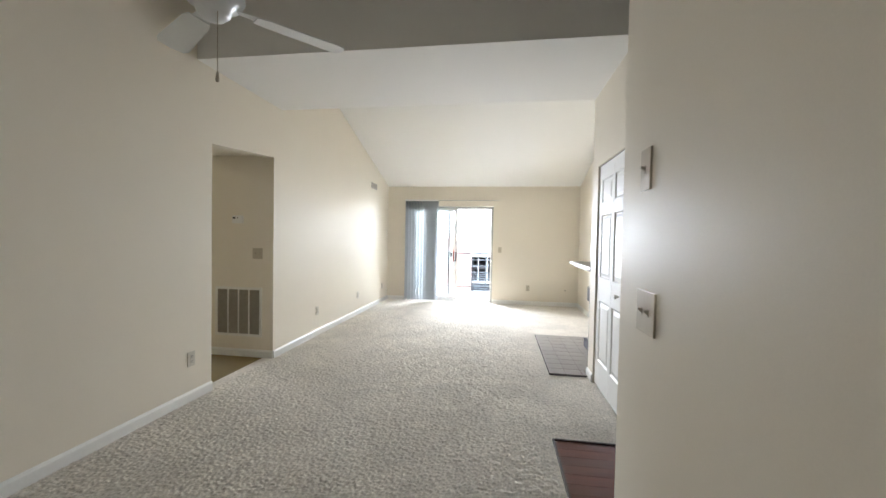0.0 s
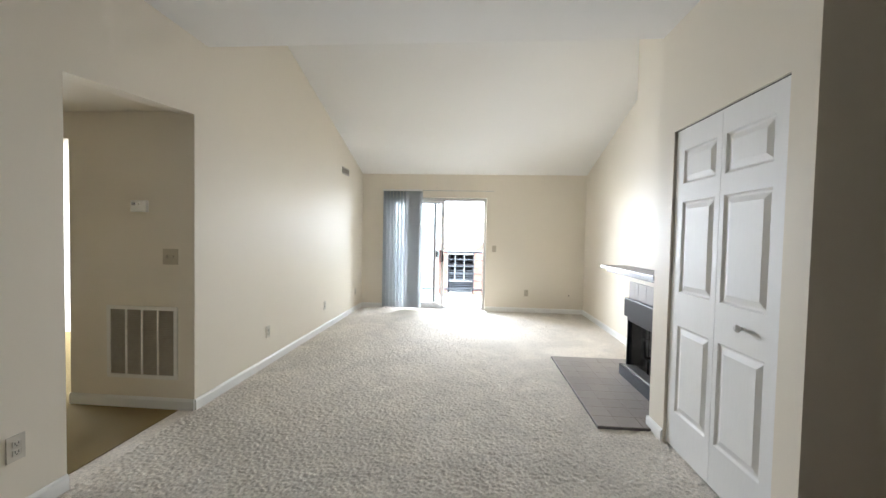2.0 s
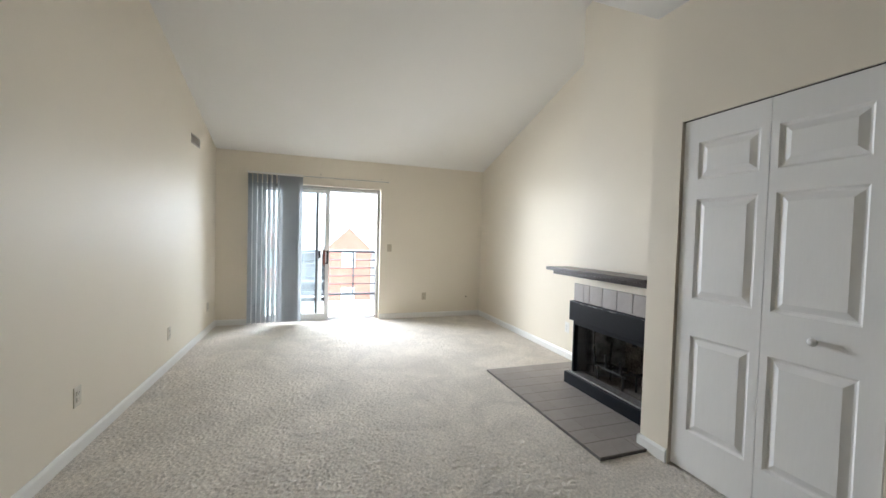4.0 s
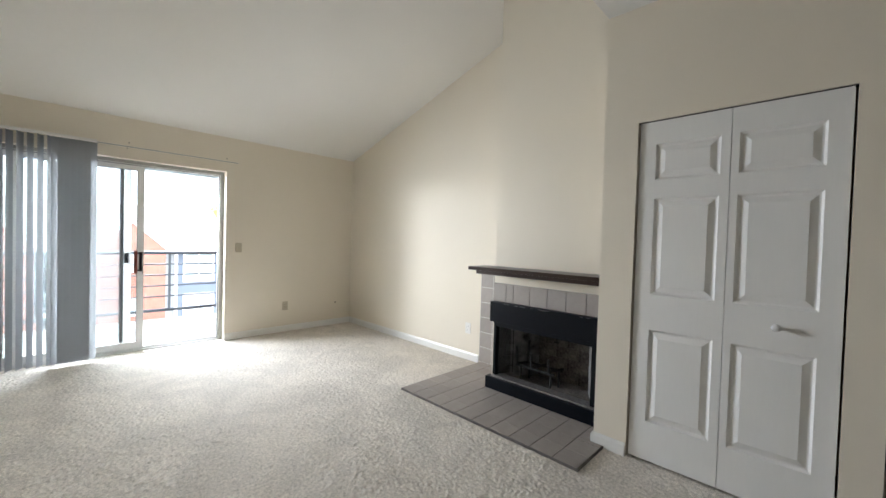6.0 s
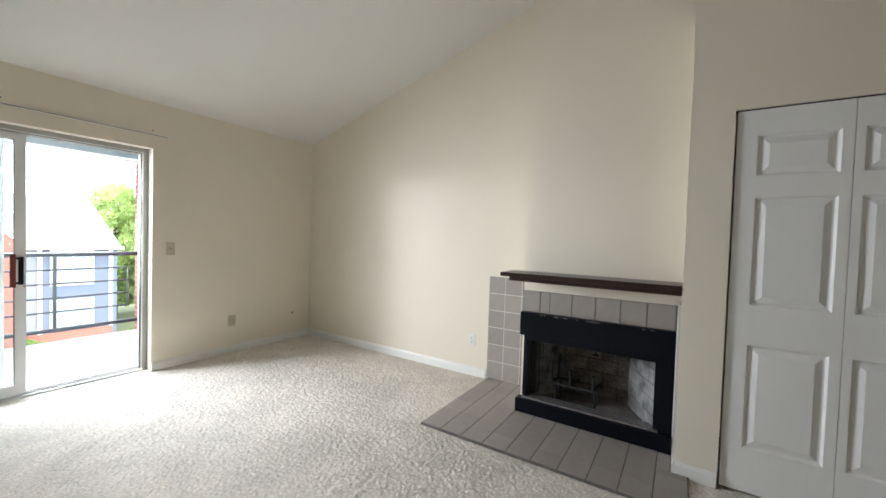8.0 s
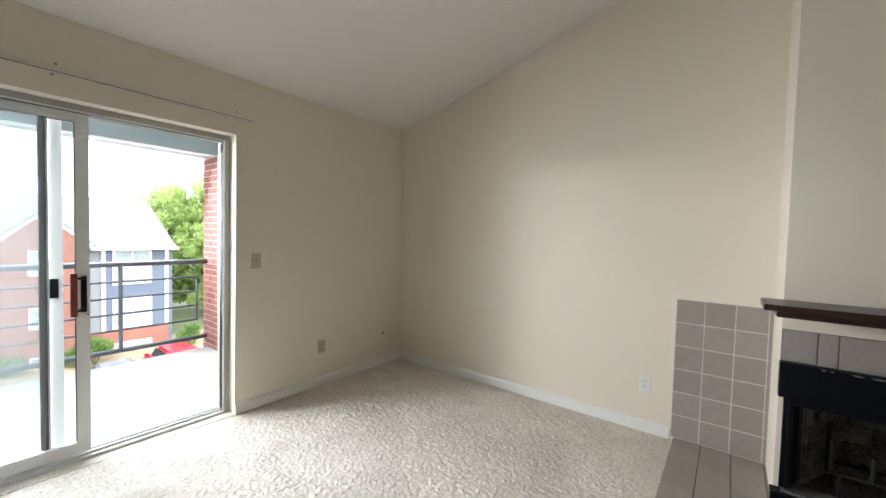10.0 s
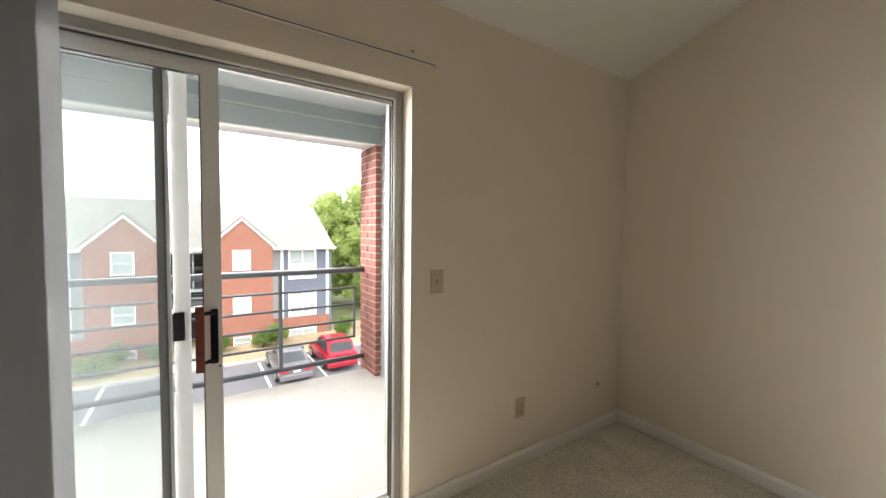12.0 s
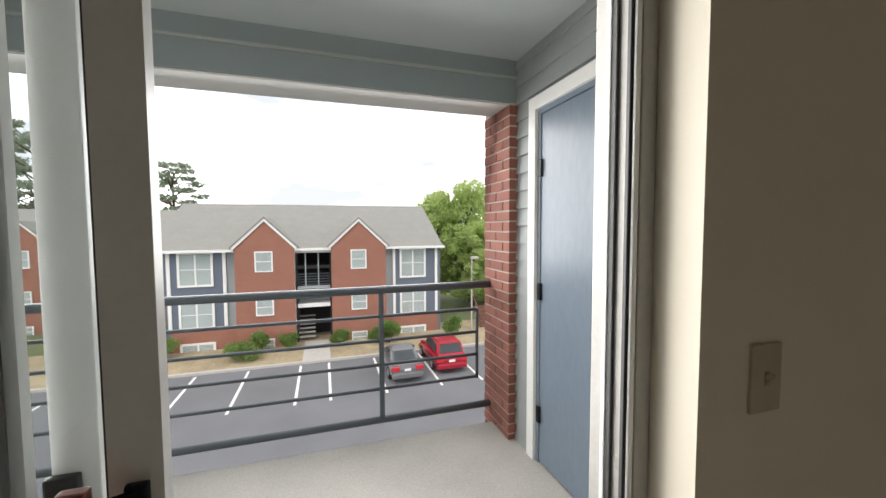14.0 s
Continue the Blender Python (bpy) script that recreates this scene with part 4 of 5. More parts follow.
    for k in range(6):
        part("stair_rail", boxes((-2.0, -0.02, FYB + 0.0, FYB + 0.05, -3.35 + 0.16 * k, -3.30 + 0.16 * k)), RAILM, bld)
    for k in range(6):
        part("stair_tread", boxes((-2.0, -1.0, FYB + 0.2 + 0.25 * k, FYB + 0.5 + 0.25 * k, -5.75 + 0.22 * k, -5.69 + 0.22 * k)), KERB, bld)
    for x in (-1.50, -0.72):
        part("post", boxes((x - 0.035, x + 0.035, FYB + 0.0, FYB + 0.07, -2.4, -0.2)), GREYSIDE, bld, "grey painted post")
    for k in range(5):
        part("landing_rail", boxes((-2.0, -0.02, FYB + 0.08, FYB + 0.12, -2.30 + 0.17 * k, -2.25 + 0.17 * k)), RAILM, bld)
    part("soffit_beam", boxes((-2.0, -0.02, FYB - 0.12, FYB + 0.1, -2.52, -2.36)), GREYSIDE, bld)

    def window(x0, x1, z0, z1, y, big):
        win = part("window", boxes((x0, x1, y - 0.02, y + 0.02, z0, z1)), SHADE, bld, "white window with a pale blind")
        t = 0.13 if big else 0.08
        part("window_frame", boxes((x0 - t, x0, y - 0.06, y, z0 - t, z1 + t), (x1, x1 + t, y - 0.06, y, z0 - t, z1 + t), (x0, x1, y - 0.06, y, z1, z1 + t), (x0, x1, y - 0.06, y, z0 - t, z0)), WTRIM, win)
        m = 0.045
        bars = [(x0, x1, y - 0.05, y - 0.02, (z0 + z1) / 2 - m / 2, (z0 + z1) / 2 + m / 2)]
        if big:
            xm = (x0 + x1) / 2
            bars.append((xm - m, xm + m, y - 0.05, y - 0.02, z0, z1))
        part("muntin", boxes(*bars), WTRIM, win)
        p = part("pane", boxes((x0, x1, y - 0.034, y - 0.03, z0, z1)), GLASS, win)
        p.visible_shadow = False

    for x0, x1 in ((-8.42, -6.82), (4.72, 6.30)):
        for zt, h in ((-0.17, 1.8), (-3.02, 1.5), (-5.6, 1.1)):
            window(x0, x1, zt - h, zt, FYB - 0.02, True)
    for x0 in (-4.28, 1.36):
        for zt, h in ((-0.12, 1.1), (-3.0, 0.9), (-5.5, 0.6)):
            window(x0, x0 + 0.85, zt - h, zt, FYB - 0.56, False)
    return bld


bld = apartment_building()
bld.location += Vector((-0.27, 0, 0.08))
wing = copy_thing(bld, pose(-17.7, FYB + 5 + 9, GZ))
tagged(wing, "brick and blue sided apartment building farther along the lot", "building")

# ---- carpet pile ----


def pile(name, x0, x1, y0, y1, step, label):
    """A sheet of tufts: a fine grid, ruffled in clumps, with drifts where it was trodden and swept."""
    nx, ny = int((x1 - x0) / step) + 1, int((y1 - y0) / step) + 1
    rng = np.random.default_rng(5)
    gx, gy = np.meshgrid(np.linspace(x0, x1, nx), np.linspace(y0, y1, ny))

    def drift(size, stretch=1.0):
        """Smooth lumps of about that size, from 0 to 1."""
        u, v = (gx - x0) / (size * stretch), (gy - y0) / size
        low = rng.random((int(v.max()) + 3, int(u.max()) + 3))
        iu, iv = u.astype(int), v.astype(int)
        fu, fv = u - iu, v - iv
        fu, fv = fu * fu * (3 - 2 * fu), fv * fv * (3 - 2 * fv)
        return (low[iv, iu] * (1 - fu) + low[iv, iu + 1] * fu) * (1 - fv) + (low[iv + 1, iu] * (1 - fu) + low[iv + 1, iu + 1] * fu) * fv

    tuft = rng.random((ny, nx))
    ruffle = 0.35 + 0.9 * drift(0.55) * drift(0.23)
    worm = np.abs(drift(0.034, 1.5) - 0.5) * 2
    z = -0.007 + 0.0075 * tuft ** 1.5 + ruffle * (0.0040 * drift(0.021) + 0.0042 * worm ** 0.5 + 0.0020 * drift(0.085)) + 0.001 * drift(0.40)
    gx = gx + (rng.random((ny, nx)) - 0.5) * step * 0.8
    gy = gy + (rng.random((ny, nx)) - 0.5) * step * 0.8
    gx, gy = np.clip(gx, x0, x1), np.clip(gy, y0, y1)
    co = np.stack([gx, gy, z], -1).reshape(-1, 3)
    idx = np.arange(nx * ny).reshape(ny, nx)
    quads = np.stack([idx[:-1, :-1], idx[:-1, 1:], idx[1:, 1:], idx[1:, :-1]], -1).reshape(-1, 4)
    mid = co[quads].mean(1)
    quads = quads[(mid[:, 0] < 0.42) | (mid[:, 1] > 3.362)]
    me = bpy.data.meshes.new(name)
    me.vertices.add(len(co))
    me.vertices.foreach_set("co", co.ravel())
    me.loops.add(quads.size)
    me.loops.foreach_set("vertex_index", quads.ravel())
    me.polygons.add(len(quads))
    me.polygons.foreach_set("loop_start", np.arange(0, quads.size, 4))
    me.update()
    me.validate()
    me.materials.append(CARPET)
    for p in me.polygons:
        p.use_smooth = True
    return tagged(new(name, me), label, "carpet", kind="structure")


pile("carpet", XL, XR, 2.3, YF, 0.0076, "beige cut-pile carpet, trodden in patches")

# ---- entry floor ----
entry = thing("entry_floor", (1.5, 2.7, -0.01), "dark cherry wood plank floor of the entry", "floor", kind="structure")
plank_b = bmesh.new()
box(plank_b, -0.6, 0.6, -0.0445, 0.0445, -0.008, 0.004, 0.0015)
plank_me = mesh_of(plank_b, "plank", WOODFLOOR)
for j in range(15):
    for i in range(3):
        x = 0.422 + 0.6 + 1.203 * i
        if x < 3.3:
            piece("plank", plank_me, entry, (x, 3.345 - 0.045 - 0.0895 * j, 0))
part("threshold", box(bmesh.new(), 0.424, 3.4, 3.345, 3.364, -0.01, 0.012, 0.004), MANTEL, entry, "dark wooden threshold strip")
part("edge_strip", box(bmesh.new(), 0.408, 0.424, 1.9, 3.364, -0.01, 0.010, 0.003), MANTEL, entry, "dark wooden edge strip")

# ---- wall plates ----
OCHRE = mat("shaded_ivory", (0.40, 0.34, 0.25), 0.5, 0.03, 10)


def plate(name, at, n, w, h, material, label, category, toggles=0, sockets=0, group=""):
    """A wall plate at a point of a wall whose outward normal is n, one of the axes."""
    root = thing(name, at, label, category, group)
    nv = Vector(n)
    up = Vector((0, 0, 1))
    side = up.cross(nv)
    turn = Matrix((side, nv, up)).transposed().to_4x4()
    m = Matrix.Translation(at) @ turn

    def put(nm, bm, mt, parent, lab=""):
        bm.transform(m)
        return part(nm, bm, mt, parent, lab)
    put("face_plate", box(bmesh.new(), -w / 2, w / 2, 0, 0.006, -h / 2, h / 2, 0.002), material, root)
    for i in range(toggles):
        x = (i - (toggles - 1) / 2) * 0.046
        put("slot", boxes((x - 0.0055, x + 0.0055, 0.006, 0.0068, -0.012, 0.012)), OCHRE, root)
        bm = bmesh.new()
        prism(bm, [(0.006, -0.007), (0.019, 0.005), (0.018, 0.010), (0.006, 0.007)], "X", x - 0.004, x + 0.004)
        put("toggle", bm, material, root)
    for i in range(sockets):
        z = (i - (sockets - 1) / 2) * 0.039
        sock = put("socket", box(bmesh.new(), -0.0165, 0.0165, 0.006, 0.009, z - 0.014, z + 0.014, 0.003), WPLATE if material is WPLATE else material, root)
        put("slot", boxes((-0.008, -0.0055, 0.009, 0.0096, z - 0.002, z + 0.008), (0.0055, 0.008, 0.009, 0.0096, z - 0.002, z + 0.008), (-0.002, 0.002, 0.009, 0.0096, z - 0.010, z - 0.005)), SLOT, sock)
    return root


plate("light_switch", (0.035, YF, 1.13), (0, -1, 0), 0.072, 0.117, PLATE, "ivory toggle light switch beside the patio door", "light switch", 1)
plate("wall_outlet", (0.625, YF, 0.348), (0, -1, 0), 0.072, 0.117, PLATE, "ivory wall outlet low on the window wall", "wall outlet", 0, 2)
plate("wall_outlet", (XR, 6.385, 0.343), (-1, 0, 0), 0.072, 0.117, WPLATE, "white wall outlet beside the tiled patch", "wall outlet", 0, 2)
ALMOND = mat("almond_plastic", (0.62, 0.575, 0.48), 0.35, 0.03, 10)
for y in (3.444, 5.555, 7.03, 8.40):
    plate("wall_outlet", (XL, y, 0.337), (1, 0, 0), 0.072, 0.117, ALMOND, "almond wall outlet above the baseboard", "wall outlet", 0, 2, "outlets along the long wall")
plate("wall_outlet", (1.32, Y_C0, 0.36), (0, -1, 0), 0.072, 0.117, PLATE, "ivory wall outlet at the closet's end", "wall outlet", 0, 2)
plate("light_switch", (XS, 1.985, 1.550), (-1, 0, 0), 0.075, 0.125, PLATE, "ivory single light switch, the upper of two", "light switch", 1)
plate("light_switch", (XS, 1.953, 1.128), (-1, 0, 0), 0.134, 0.124, PLATE, "ivory double light switch, the lower of two", "light switch", 2)
plate("light_switch", (-2.575, Y_HALL1, 1.138), (0, -1, 0), 0.117, 0.117, PLATE, "ivory double light switch under the thermostat", "light switch", 2)

coax = thing("cable_socket", (1.375, YF, 0.325), "small dark cable socket in the wall", "cable socket")
part("ring", lathe(bmesh.new(), [(0.014, 0), (0.014, -0.004), (0.006, -0.005), (0.006, -0.012), (0.002, -0.013)], (1.375, YF, 0.325), "Y", 12), CHAIN, coax)

thermo = thing("thermostat", (-2.805, Y_HALL1, 1.505), "white thermostat with a small dark display", "thermostat")
part("body", box(bmesh.new(), -2.867, -2.745, Y_HALL1 - 0.028, Y_HALL1, 1.463, 1.548, 0.006), WPLATE, thermo)
part("display", boxes((-2.856, -2.825, Y_HALL1 - 0.0295, Y_HALL1 - 0.028, 1.512, 1.530)), SLOT, thermo, "dark display window")
part("button", boxes((-2.806, -2.792, Y_HALL1 - 0.0305, Y_HALL1 - 0.028, 1.515, 1.527)), FILTER, thermo)

# louvres browner and darker than the grille's frame
LOUVRE = mat("grey_brown_louvre", (0.36, 0.32, 0.25), 0.6, 0.12, 20)
grille = thing("return_air_grille", (-2.797, Y_HALL1, 0.22), "white return air grille with four louvred bays", "air grille")
gx0, gx1, gz0, gz1 = -3.078, -2.518, 0.222, 0.765
for a in ((gx0, gx1, gz1 - 0.028, gz1), (gx0, gx1, gz0, gz0 + 0.028), (gx0, gx0 + 0.028, gz0 + 0.028, gz1 - 0.028), (gx1 - 0.028, gx1, gz0 + 0.028, gz1 - 0.028)):
    part("frame_bar", box(bmesh.new(), a[0], a[1], Y_HALL1 - 0.012, Y_HALL1, a[2], a[3], 0.002), GRILLE, grille)
for k in range(1, 4):
    x = gx0 + 0.028 + (gx1 - gx0 - 0.056) * k / 4
    part("mullion", boxes((x - 0.007, x + 0.007, Y_HALL1 - 0.010, Y_HALL1 - 0.001, gz0 + 0.028, gz1 - 0.028)), GRILLE, grille)
part("filter", boxes((gx0 + 0.02, gx1 - 0.02, Y_HALL1 - 0.0012, Y_HALL1 - 0.0002, gz0 + 0.02, gz1 - 0.02)), FILTER, grille, "grey dusty filter")
z = gz0 + 0.036
while z < gz1 - 0.034:
    bm = bmesh.new()
    prism(bm, [(Y_HALL1 - 0.009, z - 0.004), (Y_HALL1 - 0.002, z + 0.005), (Y_HALL1 - 0.002, z + 0.0062), (Y_HALL1 - 0.009, z - 0.0028)], "X", gx0 + 0.028, gx1 - 0.028)
    part("louvre", bm, LOUVRE, grille)
    z += 0.0135

VENTGREY = mat("dull_vent_grey", (0.42, 0.385, 0.32), 0.5, 0.06, 12)
vent = thing("wall_vent", (XL, 7.82, 2.28), "small grey supply air vent high on the wall", "air vent")
vy0, vy1, vz0, vz1 = 7.66, 7.98, 2.275, 2.385
for a in ((vy0, vy1, vz1 - 0.018, vz1), (vy0, vy1, vz0, vz0 + 0.018), (vy0, vy0 + 0.018, vz0 + 0.018, vz1 - 0.018), (vy1 - 0.018, vy1, vz0 + 0.018, vz1 - 0.018)):
    part("frame_bar", box(bmesh.new(), XL, XL + 0.008, a[0], a[1], a[2], a[3], 0.002), VENTGREY, vent)
part("backing", boxes((XL + 0.0002, XL + 0.001, vy0 + 0.01, vy1 - 0.01, vz0 + 0.01, vz1 - 0.01)), FILTER, vent)
for k in range(11):
    y = vy0 + 0.03 + 0.026 * k
    part("slat", boxes((XL + 0.001, XL + 0.007, y - 0.004, y + 0.004, vz0 + 0.018, vz1 - 0.018)), VENTGREY, vent)

# ---- ceiling fan ----
FX, FYC, FZ = -1.235, 2.285, 2.272
fan = thing("ceiling_fan", (FX, FYC, FZ), "white four-blade ceiling fan with a pull chain", "ceiling fan")
part("motor_housing", lathe(bmesh.new(), [(0.012, 0.0), (0.045, 0.006), (0.068, 0.03), (0.075, 0.06), (0.11, 0.075), (0.125, 0.10), (0.12, 0.17), (0.06, 0.21), (0.02, 0.22)], (FX, FYC, FZ), "Z", 28), FANW, fan, smooth=True)
part("down_rod", tube(bmesh.new(), (FX, FYC, FZ + 0.2), (FX, FYC, 3.30), 0.013), FANW, fan)
part("canopy", lathe(bmesh.new(), [(0.02, 3.22), (0.06, 3.26), (0.07, 3.45), (0.02, 3.46)], (FX, FYC, 0), "Z", 20), FANW, fan, smooth=True)
for k in range(4):
    a = radians((49, 149, 239, 329)[k])
    m = Matrix.Translation((FX, FYC, FZ + 0.065)) @ Matrix.Rotation(a, 4, "Z") @ Matrix.Rotation(radians(11), 4, "X")
    bm = bmesh.new()
    out = [(0.17, -0.045), (0.22, -0.058), (0.55, -0.074), (0.59, -0.060), (0.605, 0), (0.59, 0.060), (0.55, 0.074), (0.22, 0.058), (0.17, 0.045)]
    prism(bm, out, "Z", -0.003, 0.003)
    bm.transform(m)
    blade = part("blade", bm, FANW, fan)
    bm = bmesh.new()
    prism(bm, [(0.09, -0.02), (0.20, -0.032), (0.24, 0), (0.20, 0.032), (0.09, 0.02)], "Z", 0.003, 0.008)
    bm.transform(m)
    part("blade_bracket", bm, FANW, blade)
bm = bmesh.new()
cx, cy = FX + 0.045, FYC - 0.03
tube(bm, (cx, cy, FZ + 0.02), (cx, cy, 2.03), 0.0016, seg=6)
part("pull_chain", bm, CHAIN, fan, "thin beaded pull chain")
part("chain_bob", lathe(bmesh.new(), [(0.002, 0.05), (0.005, 0.035), (0.008, 0.012), (0.006, 0.002), (0.002, 0.0)], (cx, cy, 1.988), "Z", 12), CHAIN, fan, smooth=True)

# ---- cars ----


def car(name, x, y, paint, label, tall, length, hw):
    """A car parked nose in: its tail at y, its wheels on the lot."""
    root = thing(name, (x, y + length / 2, GZ), label, "car")
    ml = mat(name + "_paint", paint, 0.25, 0.03, 2, metal=0.3)
    glass = mat(name + "_dark_glass", (0.10, 0.12, 0.13), 0.08, 0.05, 2)
    tyre_m = mat(name + "_tyre", (0.02, 0.02, 0.02), 0.9, 0.1)
    rim_m = mat(name + "_rim", (0.5, 0.5, 0.5), 0.3, 0.05, metal=0.8)
    red = mat(name + "_lamp", (0.55, 0.03, 0.04), 0.2, 0.05)
    zb = GZ + 0.25
    belt = GZ + (0.96 if tall else 0.88)
    top = GZ + (1.54 if tall else 1.36)
    bm = bmesh.new()
    side = [(y + 0.02, zb + 0.05), (y, zb + 0.3), (y + 0.06, belt - 0.04), (y + (0.12 if tall else 0.5), belt + 0.02), (y + length * 0.68, belt), (y + length - 0.35, belt - 0.16), (y + length, belt - 0.4), (y + length - 0.03, zb)]
    prism(bm, side, "X", x - hw, x + hw)
    bmesh.ops.bevel(bm, geom=[e for e in bm.edges if e.calc_length() < length], offset=0.14, segments=4, affect="EDGES")
    body = part("body", bm, ml, root, smooth=False)
    r0 = y + (0.14 if tall else 0.55)
    cab = [(r0, belt - 0.02), (r0 + (0.30 if tall else 0.65), top - 0.02), (r0 + (0.6 if tall else 1.0), top), (y + length * 0.52, top - 0.02), (y + length * 0.70, belt - 0.02)]
    bm = bmesh.new()
    prism(bm, cab, "X", x - hw + 0.10, x + hw - 0.10)
    for v in bm.verts:
        if v.co.z > belt + 0.1:
            v.co.x = x + (v.co.x - x) * 0.86
    bmesh.ops.bevel(bm, geom=bm.edges[:], offset=0.09, segments=4, affect="EDGES")
    cabin = part("cabin", bm, ml, root)
    # glass: rear, sides
    bm = bmesh.new()
    dy, dz = cab[1][0] - cab[0][0], cab[1][1] - cab[0][1]
    w0, w1 = hw - 0.24, (hw - 0.10) * 0.86 - 0.10
    q = [(-w0, 0.14), (w0, 0.14), (w1, 0.86), (-w1, 0.86)]
    vs = [bm.verts.new((x + a, cab[0][0] + dy * b - 0.012, cab[0][1] + dz * b + 0.008)) for a, b in q]
    bm.faces.new(vs)
    bmesh.ops.solidify(bm, geom=bm.faces[:], thickness=0.006)
    part("rear_window", bm, glass, cabin)
    for s in (-1, 1):
        bm = bmesh.new()
        ys = [(r0 + 0.35, 0.12), (y + length * 0.64, 0.12), (y + length * 0.54, 0.84), (r0 + (0.5 if tall else 0.8), 0.84)]
        vs = [bm.verts.new((x + s * ((hw - 0.10) * (1 - 0.14 * min(1, b * 1.05)) + 0.006), a, belt + (top - belt) * b)) for a, b in ys]
        bm.faces.new(vs)
        bmesh.ops.solidify(bm, geom=bm.faces[:], thickness=0.008)
        part("side_window", bm, glass, cabin)
        lx = x + s * (hw - 0.22)
        part("tail_lamp", box(bmesh.new(), lx - 0.19, lx + 0.19, y - 0.012, y + 0.10, zb + 0.38, zb + 0.58, 0.02), red, body, "red tail lamp")
        for wy in (y + 0.85, y + length - 0.85):
            wx = x + s * (hw - 0.08)
            wheel = part("wheel", lathe(bmesh.new(), [(0.20, -0.10), (0.30, -0.105), (0.325, -0.08), (0.325, 0.08), (0.30, 0.105), (0.20, 0.10)], (wx, wy, GZ + 0.325), "X", 24), tyre_m, root, "black tyre", smooth=True)
            part("rim", lathe(bmesh.new(), [(0.03, -0.112), (0.19, -0.104), (0.20, 0.104), (0.03, 0.112)], (wx, wy, GZ + 0.325), "X", 20), rim_m, wheel, "silver rim")
        part("mirror", box(bmesh.new(), x + s * (hw - 0.02), x + s * (hw + 0.16), y + length * 0.64, y + length * 0.64 + 0.1, belt, belt + 0.14, 0.03), ml, body)
    part("bumper", box(bmesh.new(), x - hw + 0.04, x + hw - 0.04, y - 0.05, y + 0.2, zb + 0.02, zb + 0.26, 0.04), ml, body)
    part("licence_plate", boxes((x - 0.16, x + 0.16, y - 0.022, y - 0.004, zb + 0.36, zb + 0.48)), WTRIM, body, "white licence plate")
    return root


car("sedan", 3.05, 25.7, (0.19, 0.19, 0.20), "grey sedan parked nose to the kerb", False, 4.1, 0.80)
car("hatchback", 5.45, 26.2, (0.40, 0.025, 0.045), "red compact crossover parked nose to the kerb", True, 3.9, 0.84)

# ---- planting ----


def leaves(bm, rng, centre, radii, count, size, droop=0.0):
    """Many small leaf blades scattered through an uneven blob."""
    c = Vector(centre)
    for _ in range(count):
        while True:
            p = Vector((rng.uniform(-1, 1), rng.uniform(-1, 1), rng.uniform(-1, 1)))
            if 0.25 < p.length < 1:
                break
        p = Vector((p.x * radii[0], p.y * radii[1], p.z * radii[2]))
        s = size * rng.uniform(0.6, 1.4)
        m = Matrix.Translation(c + p) @ Euler((rng.uniform(-1.2, 1.2), rng.uniform(-1.2, 1.2) + droop, rng.uniform(0, 6.3))).to_matrix().to_4x4()
        vs = [bm.verts.new(m @ Vector(q)) for q in ((-s, 0, 0), (0, -s * 0.45, 0.1 * s), (s, 0, -0.15 * s), (0, s * 0.45, 0.1 * s))]
        bm.faces.new(vs)


def shrub(x, y, r, h, seed, label):
    rng = random.Random(seed)
    z0 = GZ + 0.12
    root = thing("shrub", (x, y, z0), label, "shrub", "shrubs along the building")
    bm = bmesh.new()
    for k in range(5):
        a = rng.uniform(0, 6.3)
        tube(bm, (x, y, z0), (x + r * 0.5 * math.cos(a), y + r * 0.5 * math.sin(a), z0 + h * 0.6), 0.02, 0.008, seg=6)
    part("stems", bm, BARK, root)
    bm = bmesh.new()
    for k in range(9):
        a, d = rng.uniform(0, 6.3), rng.uniform(0.1, 0.65) * r
        leaves(bm, rng, (x + d * math.cos(a), y + d * math.sin(a), z0 + h * rng.uniform(0.3, 0.75)), (r * 0.45, r * 0.45, h * 0.28), 170, 0.085)
    part("foliage", bm, LEAF, root)


for i, (x, y, r, h) in enumerate(((-4.9, 32.0, 1.45, 0.95), (-4.3, 32.9, 0.75, 1.2), (-2.75, 32.7, 0.6, 1.0), (0.15, 32.6, 0.72, 1.05), (2.5, 32.2, 0.85, 1.2), (3.2, 32.0, 0.9, 1.5), (7.6, 32.5, 0.7, 1.4), (-9.6, 32.6, 1.3, 1.2), (-12.2, 34.5, 1.4, 1.4), (-14.8, 35.2, 1.5, 1.3))):
    shrub(x, y, r, h, 20 + i, "rounded green shrub in the mulch strip")


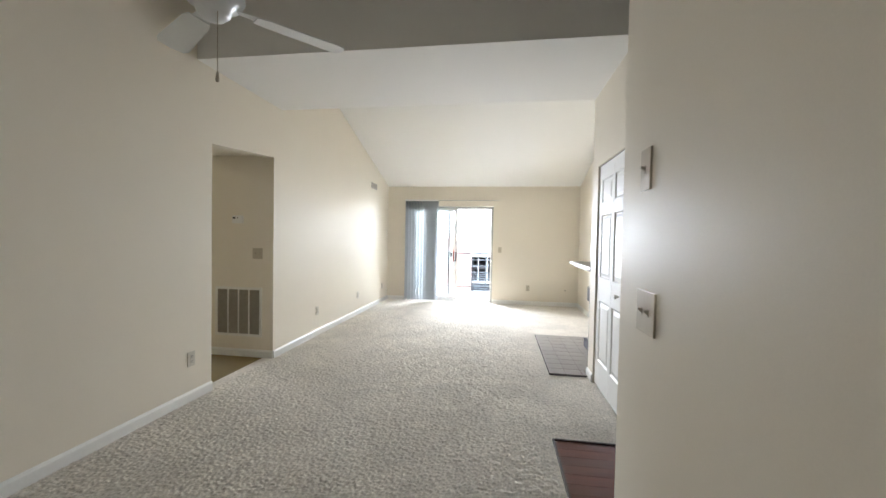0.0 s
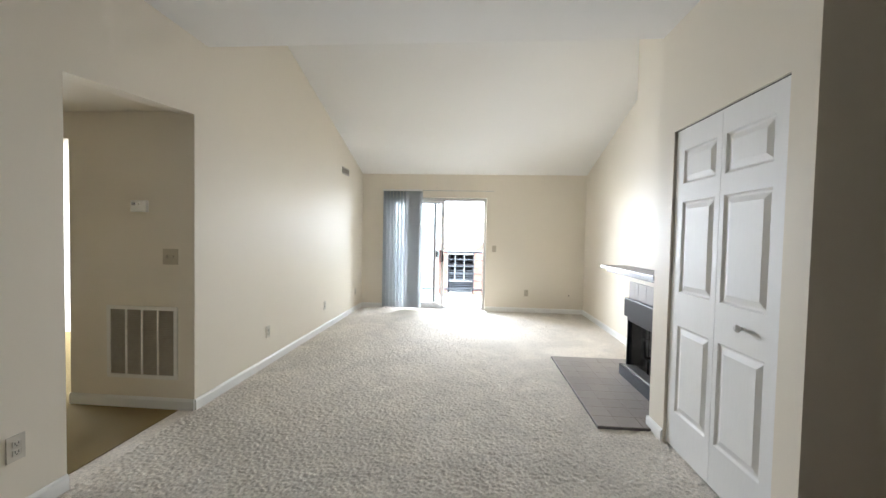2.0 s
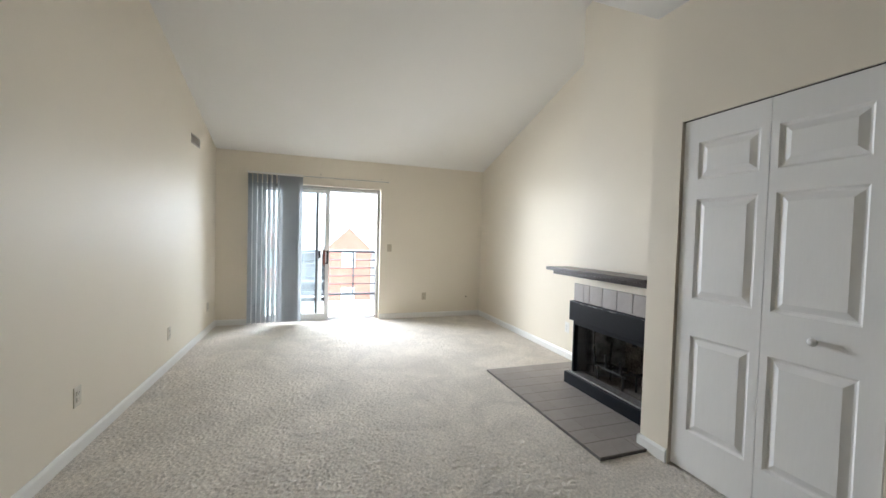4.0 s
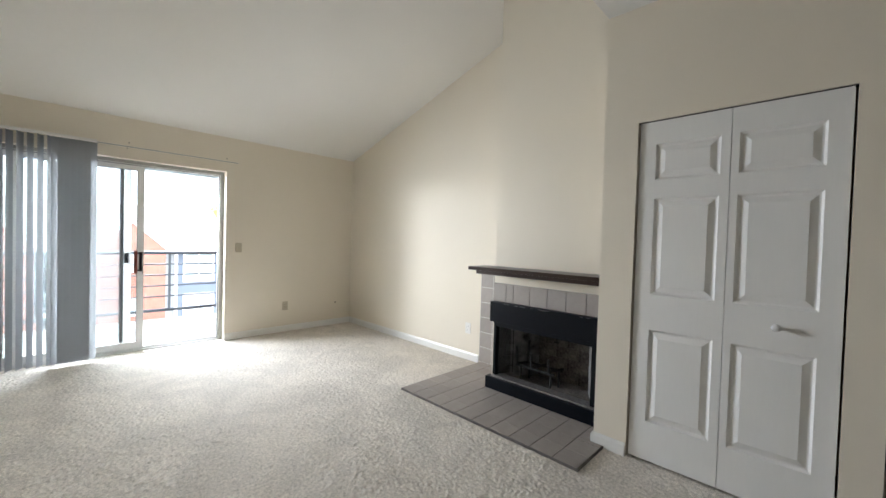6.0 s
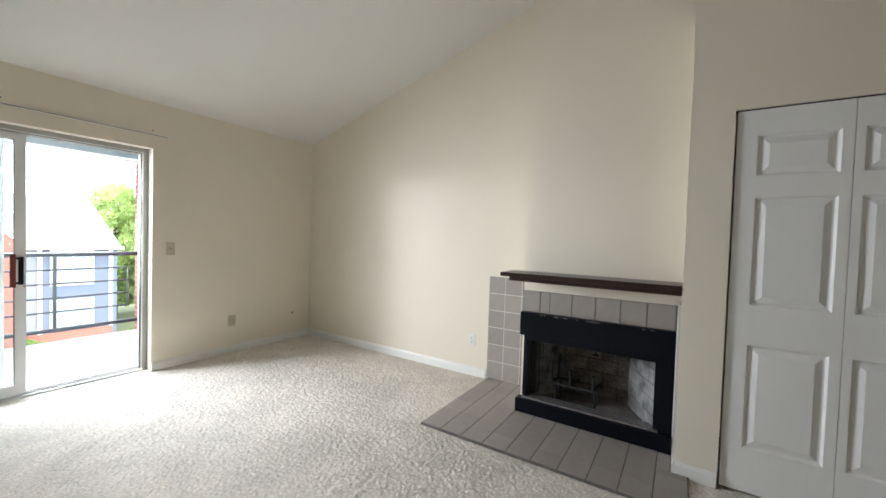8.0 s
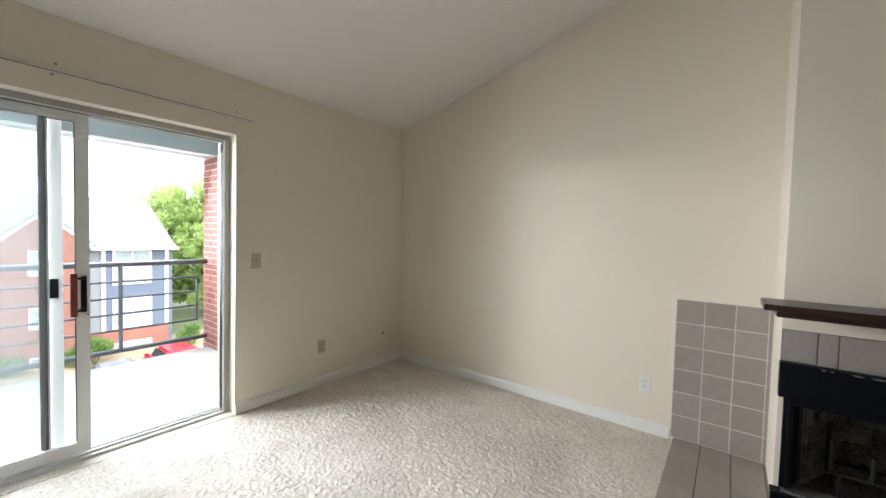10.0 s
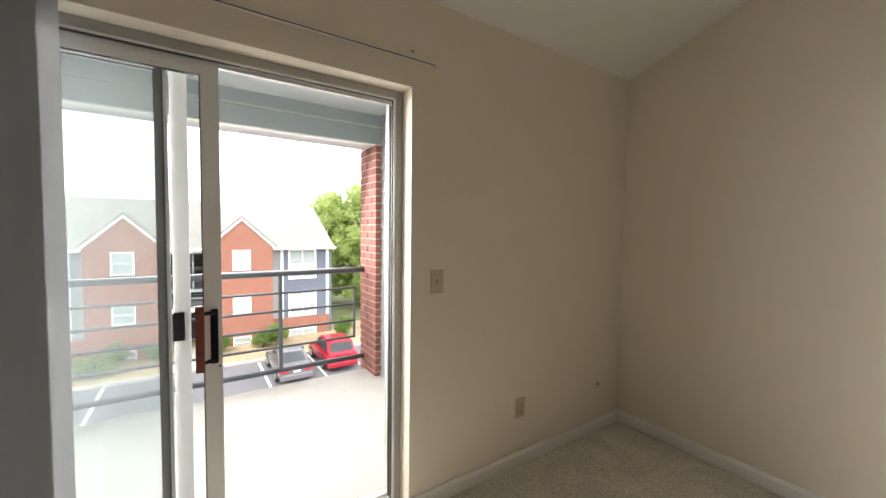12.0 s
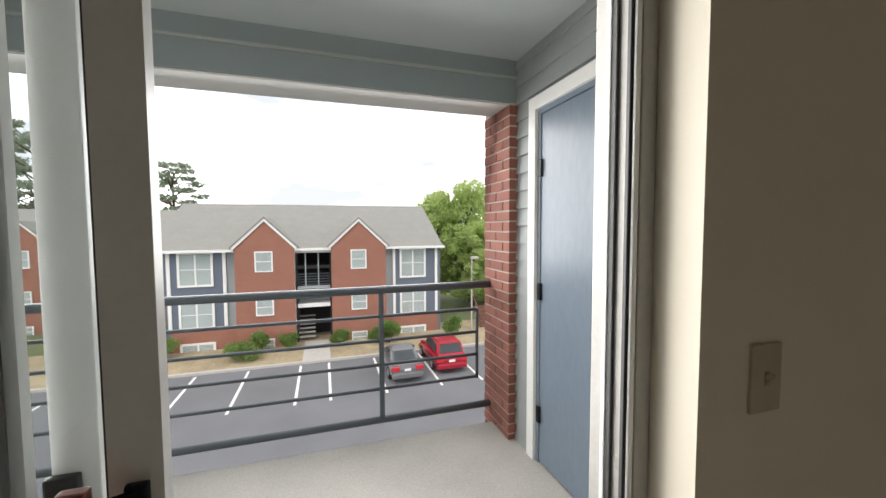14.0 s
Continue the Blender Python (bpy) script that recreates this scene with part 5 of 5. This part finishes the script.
def tree(name, x, y, z0, height, spread, material, seed, label, style, count=120, size=0.3):
    rng = random.Random(seed)
    root = thing(name, (x, y, z0), label, "tree")
    bm = bmesh.new()
    lean = rng.uniform(-0.04, 0.04) * height
    tube(bm, (x, y, z0), (x + lean, y, z0 + height * 0.9), 0.02 * height, 0.006 * height, seg=10)
    crown = bmesh.new()
    n = 30 if style == "pine" else 46
    for k in range(n):
        f = k / (n - 1)
        a = k * 2.4 + rng.uniform(-0.4, 0.4)
        if style == "pine":
            zf = 0.45 + 0.55 * f
            d = spread * (1.0 - 0.75 * abs(f - 0.35)) * rng.uniform(0.35, 1.0)
            rad = (spread * 0.30, spread * 0.30, height * 0.022)
        else:
            zf = 0.12 + 0.82 * f
            d = spread * math.sqrt(max(0.05, 1 - (f - 0.4) ** 2 * 2.2)) * rng.uniform(0.3, 0.95)
            rad = (spread * 0.27, spread * 0.27, height * 0.075)
        p = (x + lean * zf + d * math.cos(a), y + d * math.sin(a), z0 + height * zf)
        tube(bm, (x + lean * zf, y, z0 + height * max(0.1, zf - 0.10)), p, 0.006 * height, 0.002 * height, seg=6)
        leaves(crown, rng, p, rad, count, size, 0.3)
    part("trunk", bm, BARK, root)
    part("crown", crown, material, root)


tree("pine_tree", -17.5, 62, GZ, 15.2, 3.6, PINE, 3, "tall dark green pine behind the building", "pine", 80, 0.26)
tree("pine_tree", -29, 60, GZ, 18.5, 4.5, PINE, 4, "tall dark green pine behind the building", "pine", 90, 0.3)
tree("pine_tree", -36, 64, GZ, 19.5, 5.0, PINE, 6, "tall dark green pine behind the building", "pine", 90, 0.3)
tree("pine_tree", -44, 62, GZ, 17.0, 5.0, PINE, 7, "tall dark green pine behind the building", "pine", 90, 0.3)
tree("pine_tree", -22.5, 64, GZ, 12.5, 4.6, PINE, 8, "dark green pine with a dense low crown", "leafy", 90, 0.32)
for i, (x, y, h, s) in enumerate(((10.4, 45, 11.2, 2.8), (13.4, 44, 12.2, 3.2), (18.0, 45, 12.2, 3.4), (13.0, 41.5, 8.0, 2.6), (21.5, 46, 12.0, 3.4), (16.5, 41.0, 8.5, 2.8), (25.5, 46, 12.5, 3.8))):
    tree("bamboo_tree", x, y, GZ, h, s, LEAFY, 40 + i, "feathery yellow-green tree beyond the building", "leafy", 190, 0.2)
for i, x in enumerate((-60, -52, 30, 37, 45)):
    tree("pine_tree", x, 66, GZ, 14.0, 5.5, PINE, 60 + i, "distant dark green tree", "leafy", 60, 0.45)

lamp = thing("street_lamp", (9.25, 33, GZ), "pale metal lamp post with a box head", "street lamp")
part("pole", tube(bmesh.new(), (9.25, 33, GZ), (9.25, 33, -0.75), 0.06, 0.045), KERB, lamp)
part("lamp_head", box(bmesh.new(), 9.2, 9.75, 32.85, 33.15, -0.8, -0.62, 0.03), KERB, lamp)
steps = thing("wooden_steps", (10.6, 34, GZ), "brown wooden outdoor steps with handrails", "steps")
WOODOUT = mat("weathered_brown_wood", (0.16, 0.08, 0.055), 0.85, 0.25, 5)
for k in range(6):
    part("tread", boxes((10.2, 11.3, 33.6 + 0.28 * k, 33.9 + 0.28 * k, GZ + 0.2 + 0.22 * k, GZ + 0.26 + 0.22 * k)), WOODOUT, steps)
    part("riser", boxes((10.2, 11.3, 33.6 + 0.28 * k, 33.63 + 0.28 * k, GZ + 0.02 + 0.22 * k, GZ + 0.2 + 0.22 * k)), WOODOUT, steps)
for x in (10.15, 11.3):
    bm = bmesh.new()
    tube(bm, (x, 33.6, GZ), (x, 33.6, GZ + 1.2), 0.05, seg=8)
    tube(bm, (x, 35.2, GZ), (x, 35.2, GZ + 2.5), 0.05, seg=8)
    tube(bm, (x, 33.6, GZ + 1.15), (x, 35.2, GZ + 2.45), 0.045, seg=8)
    part("handrail", bm, WOODOUT, steps)
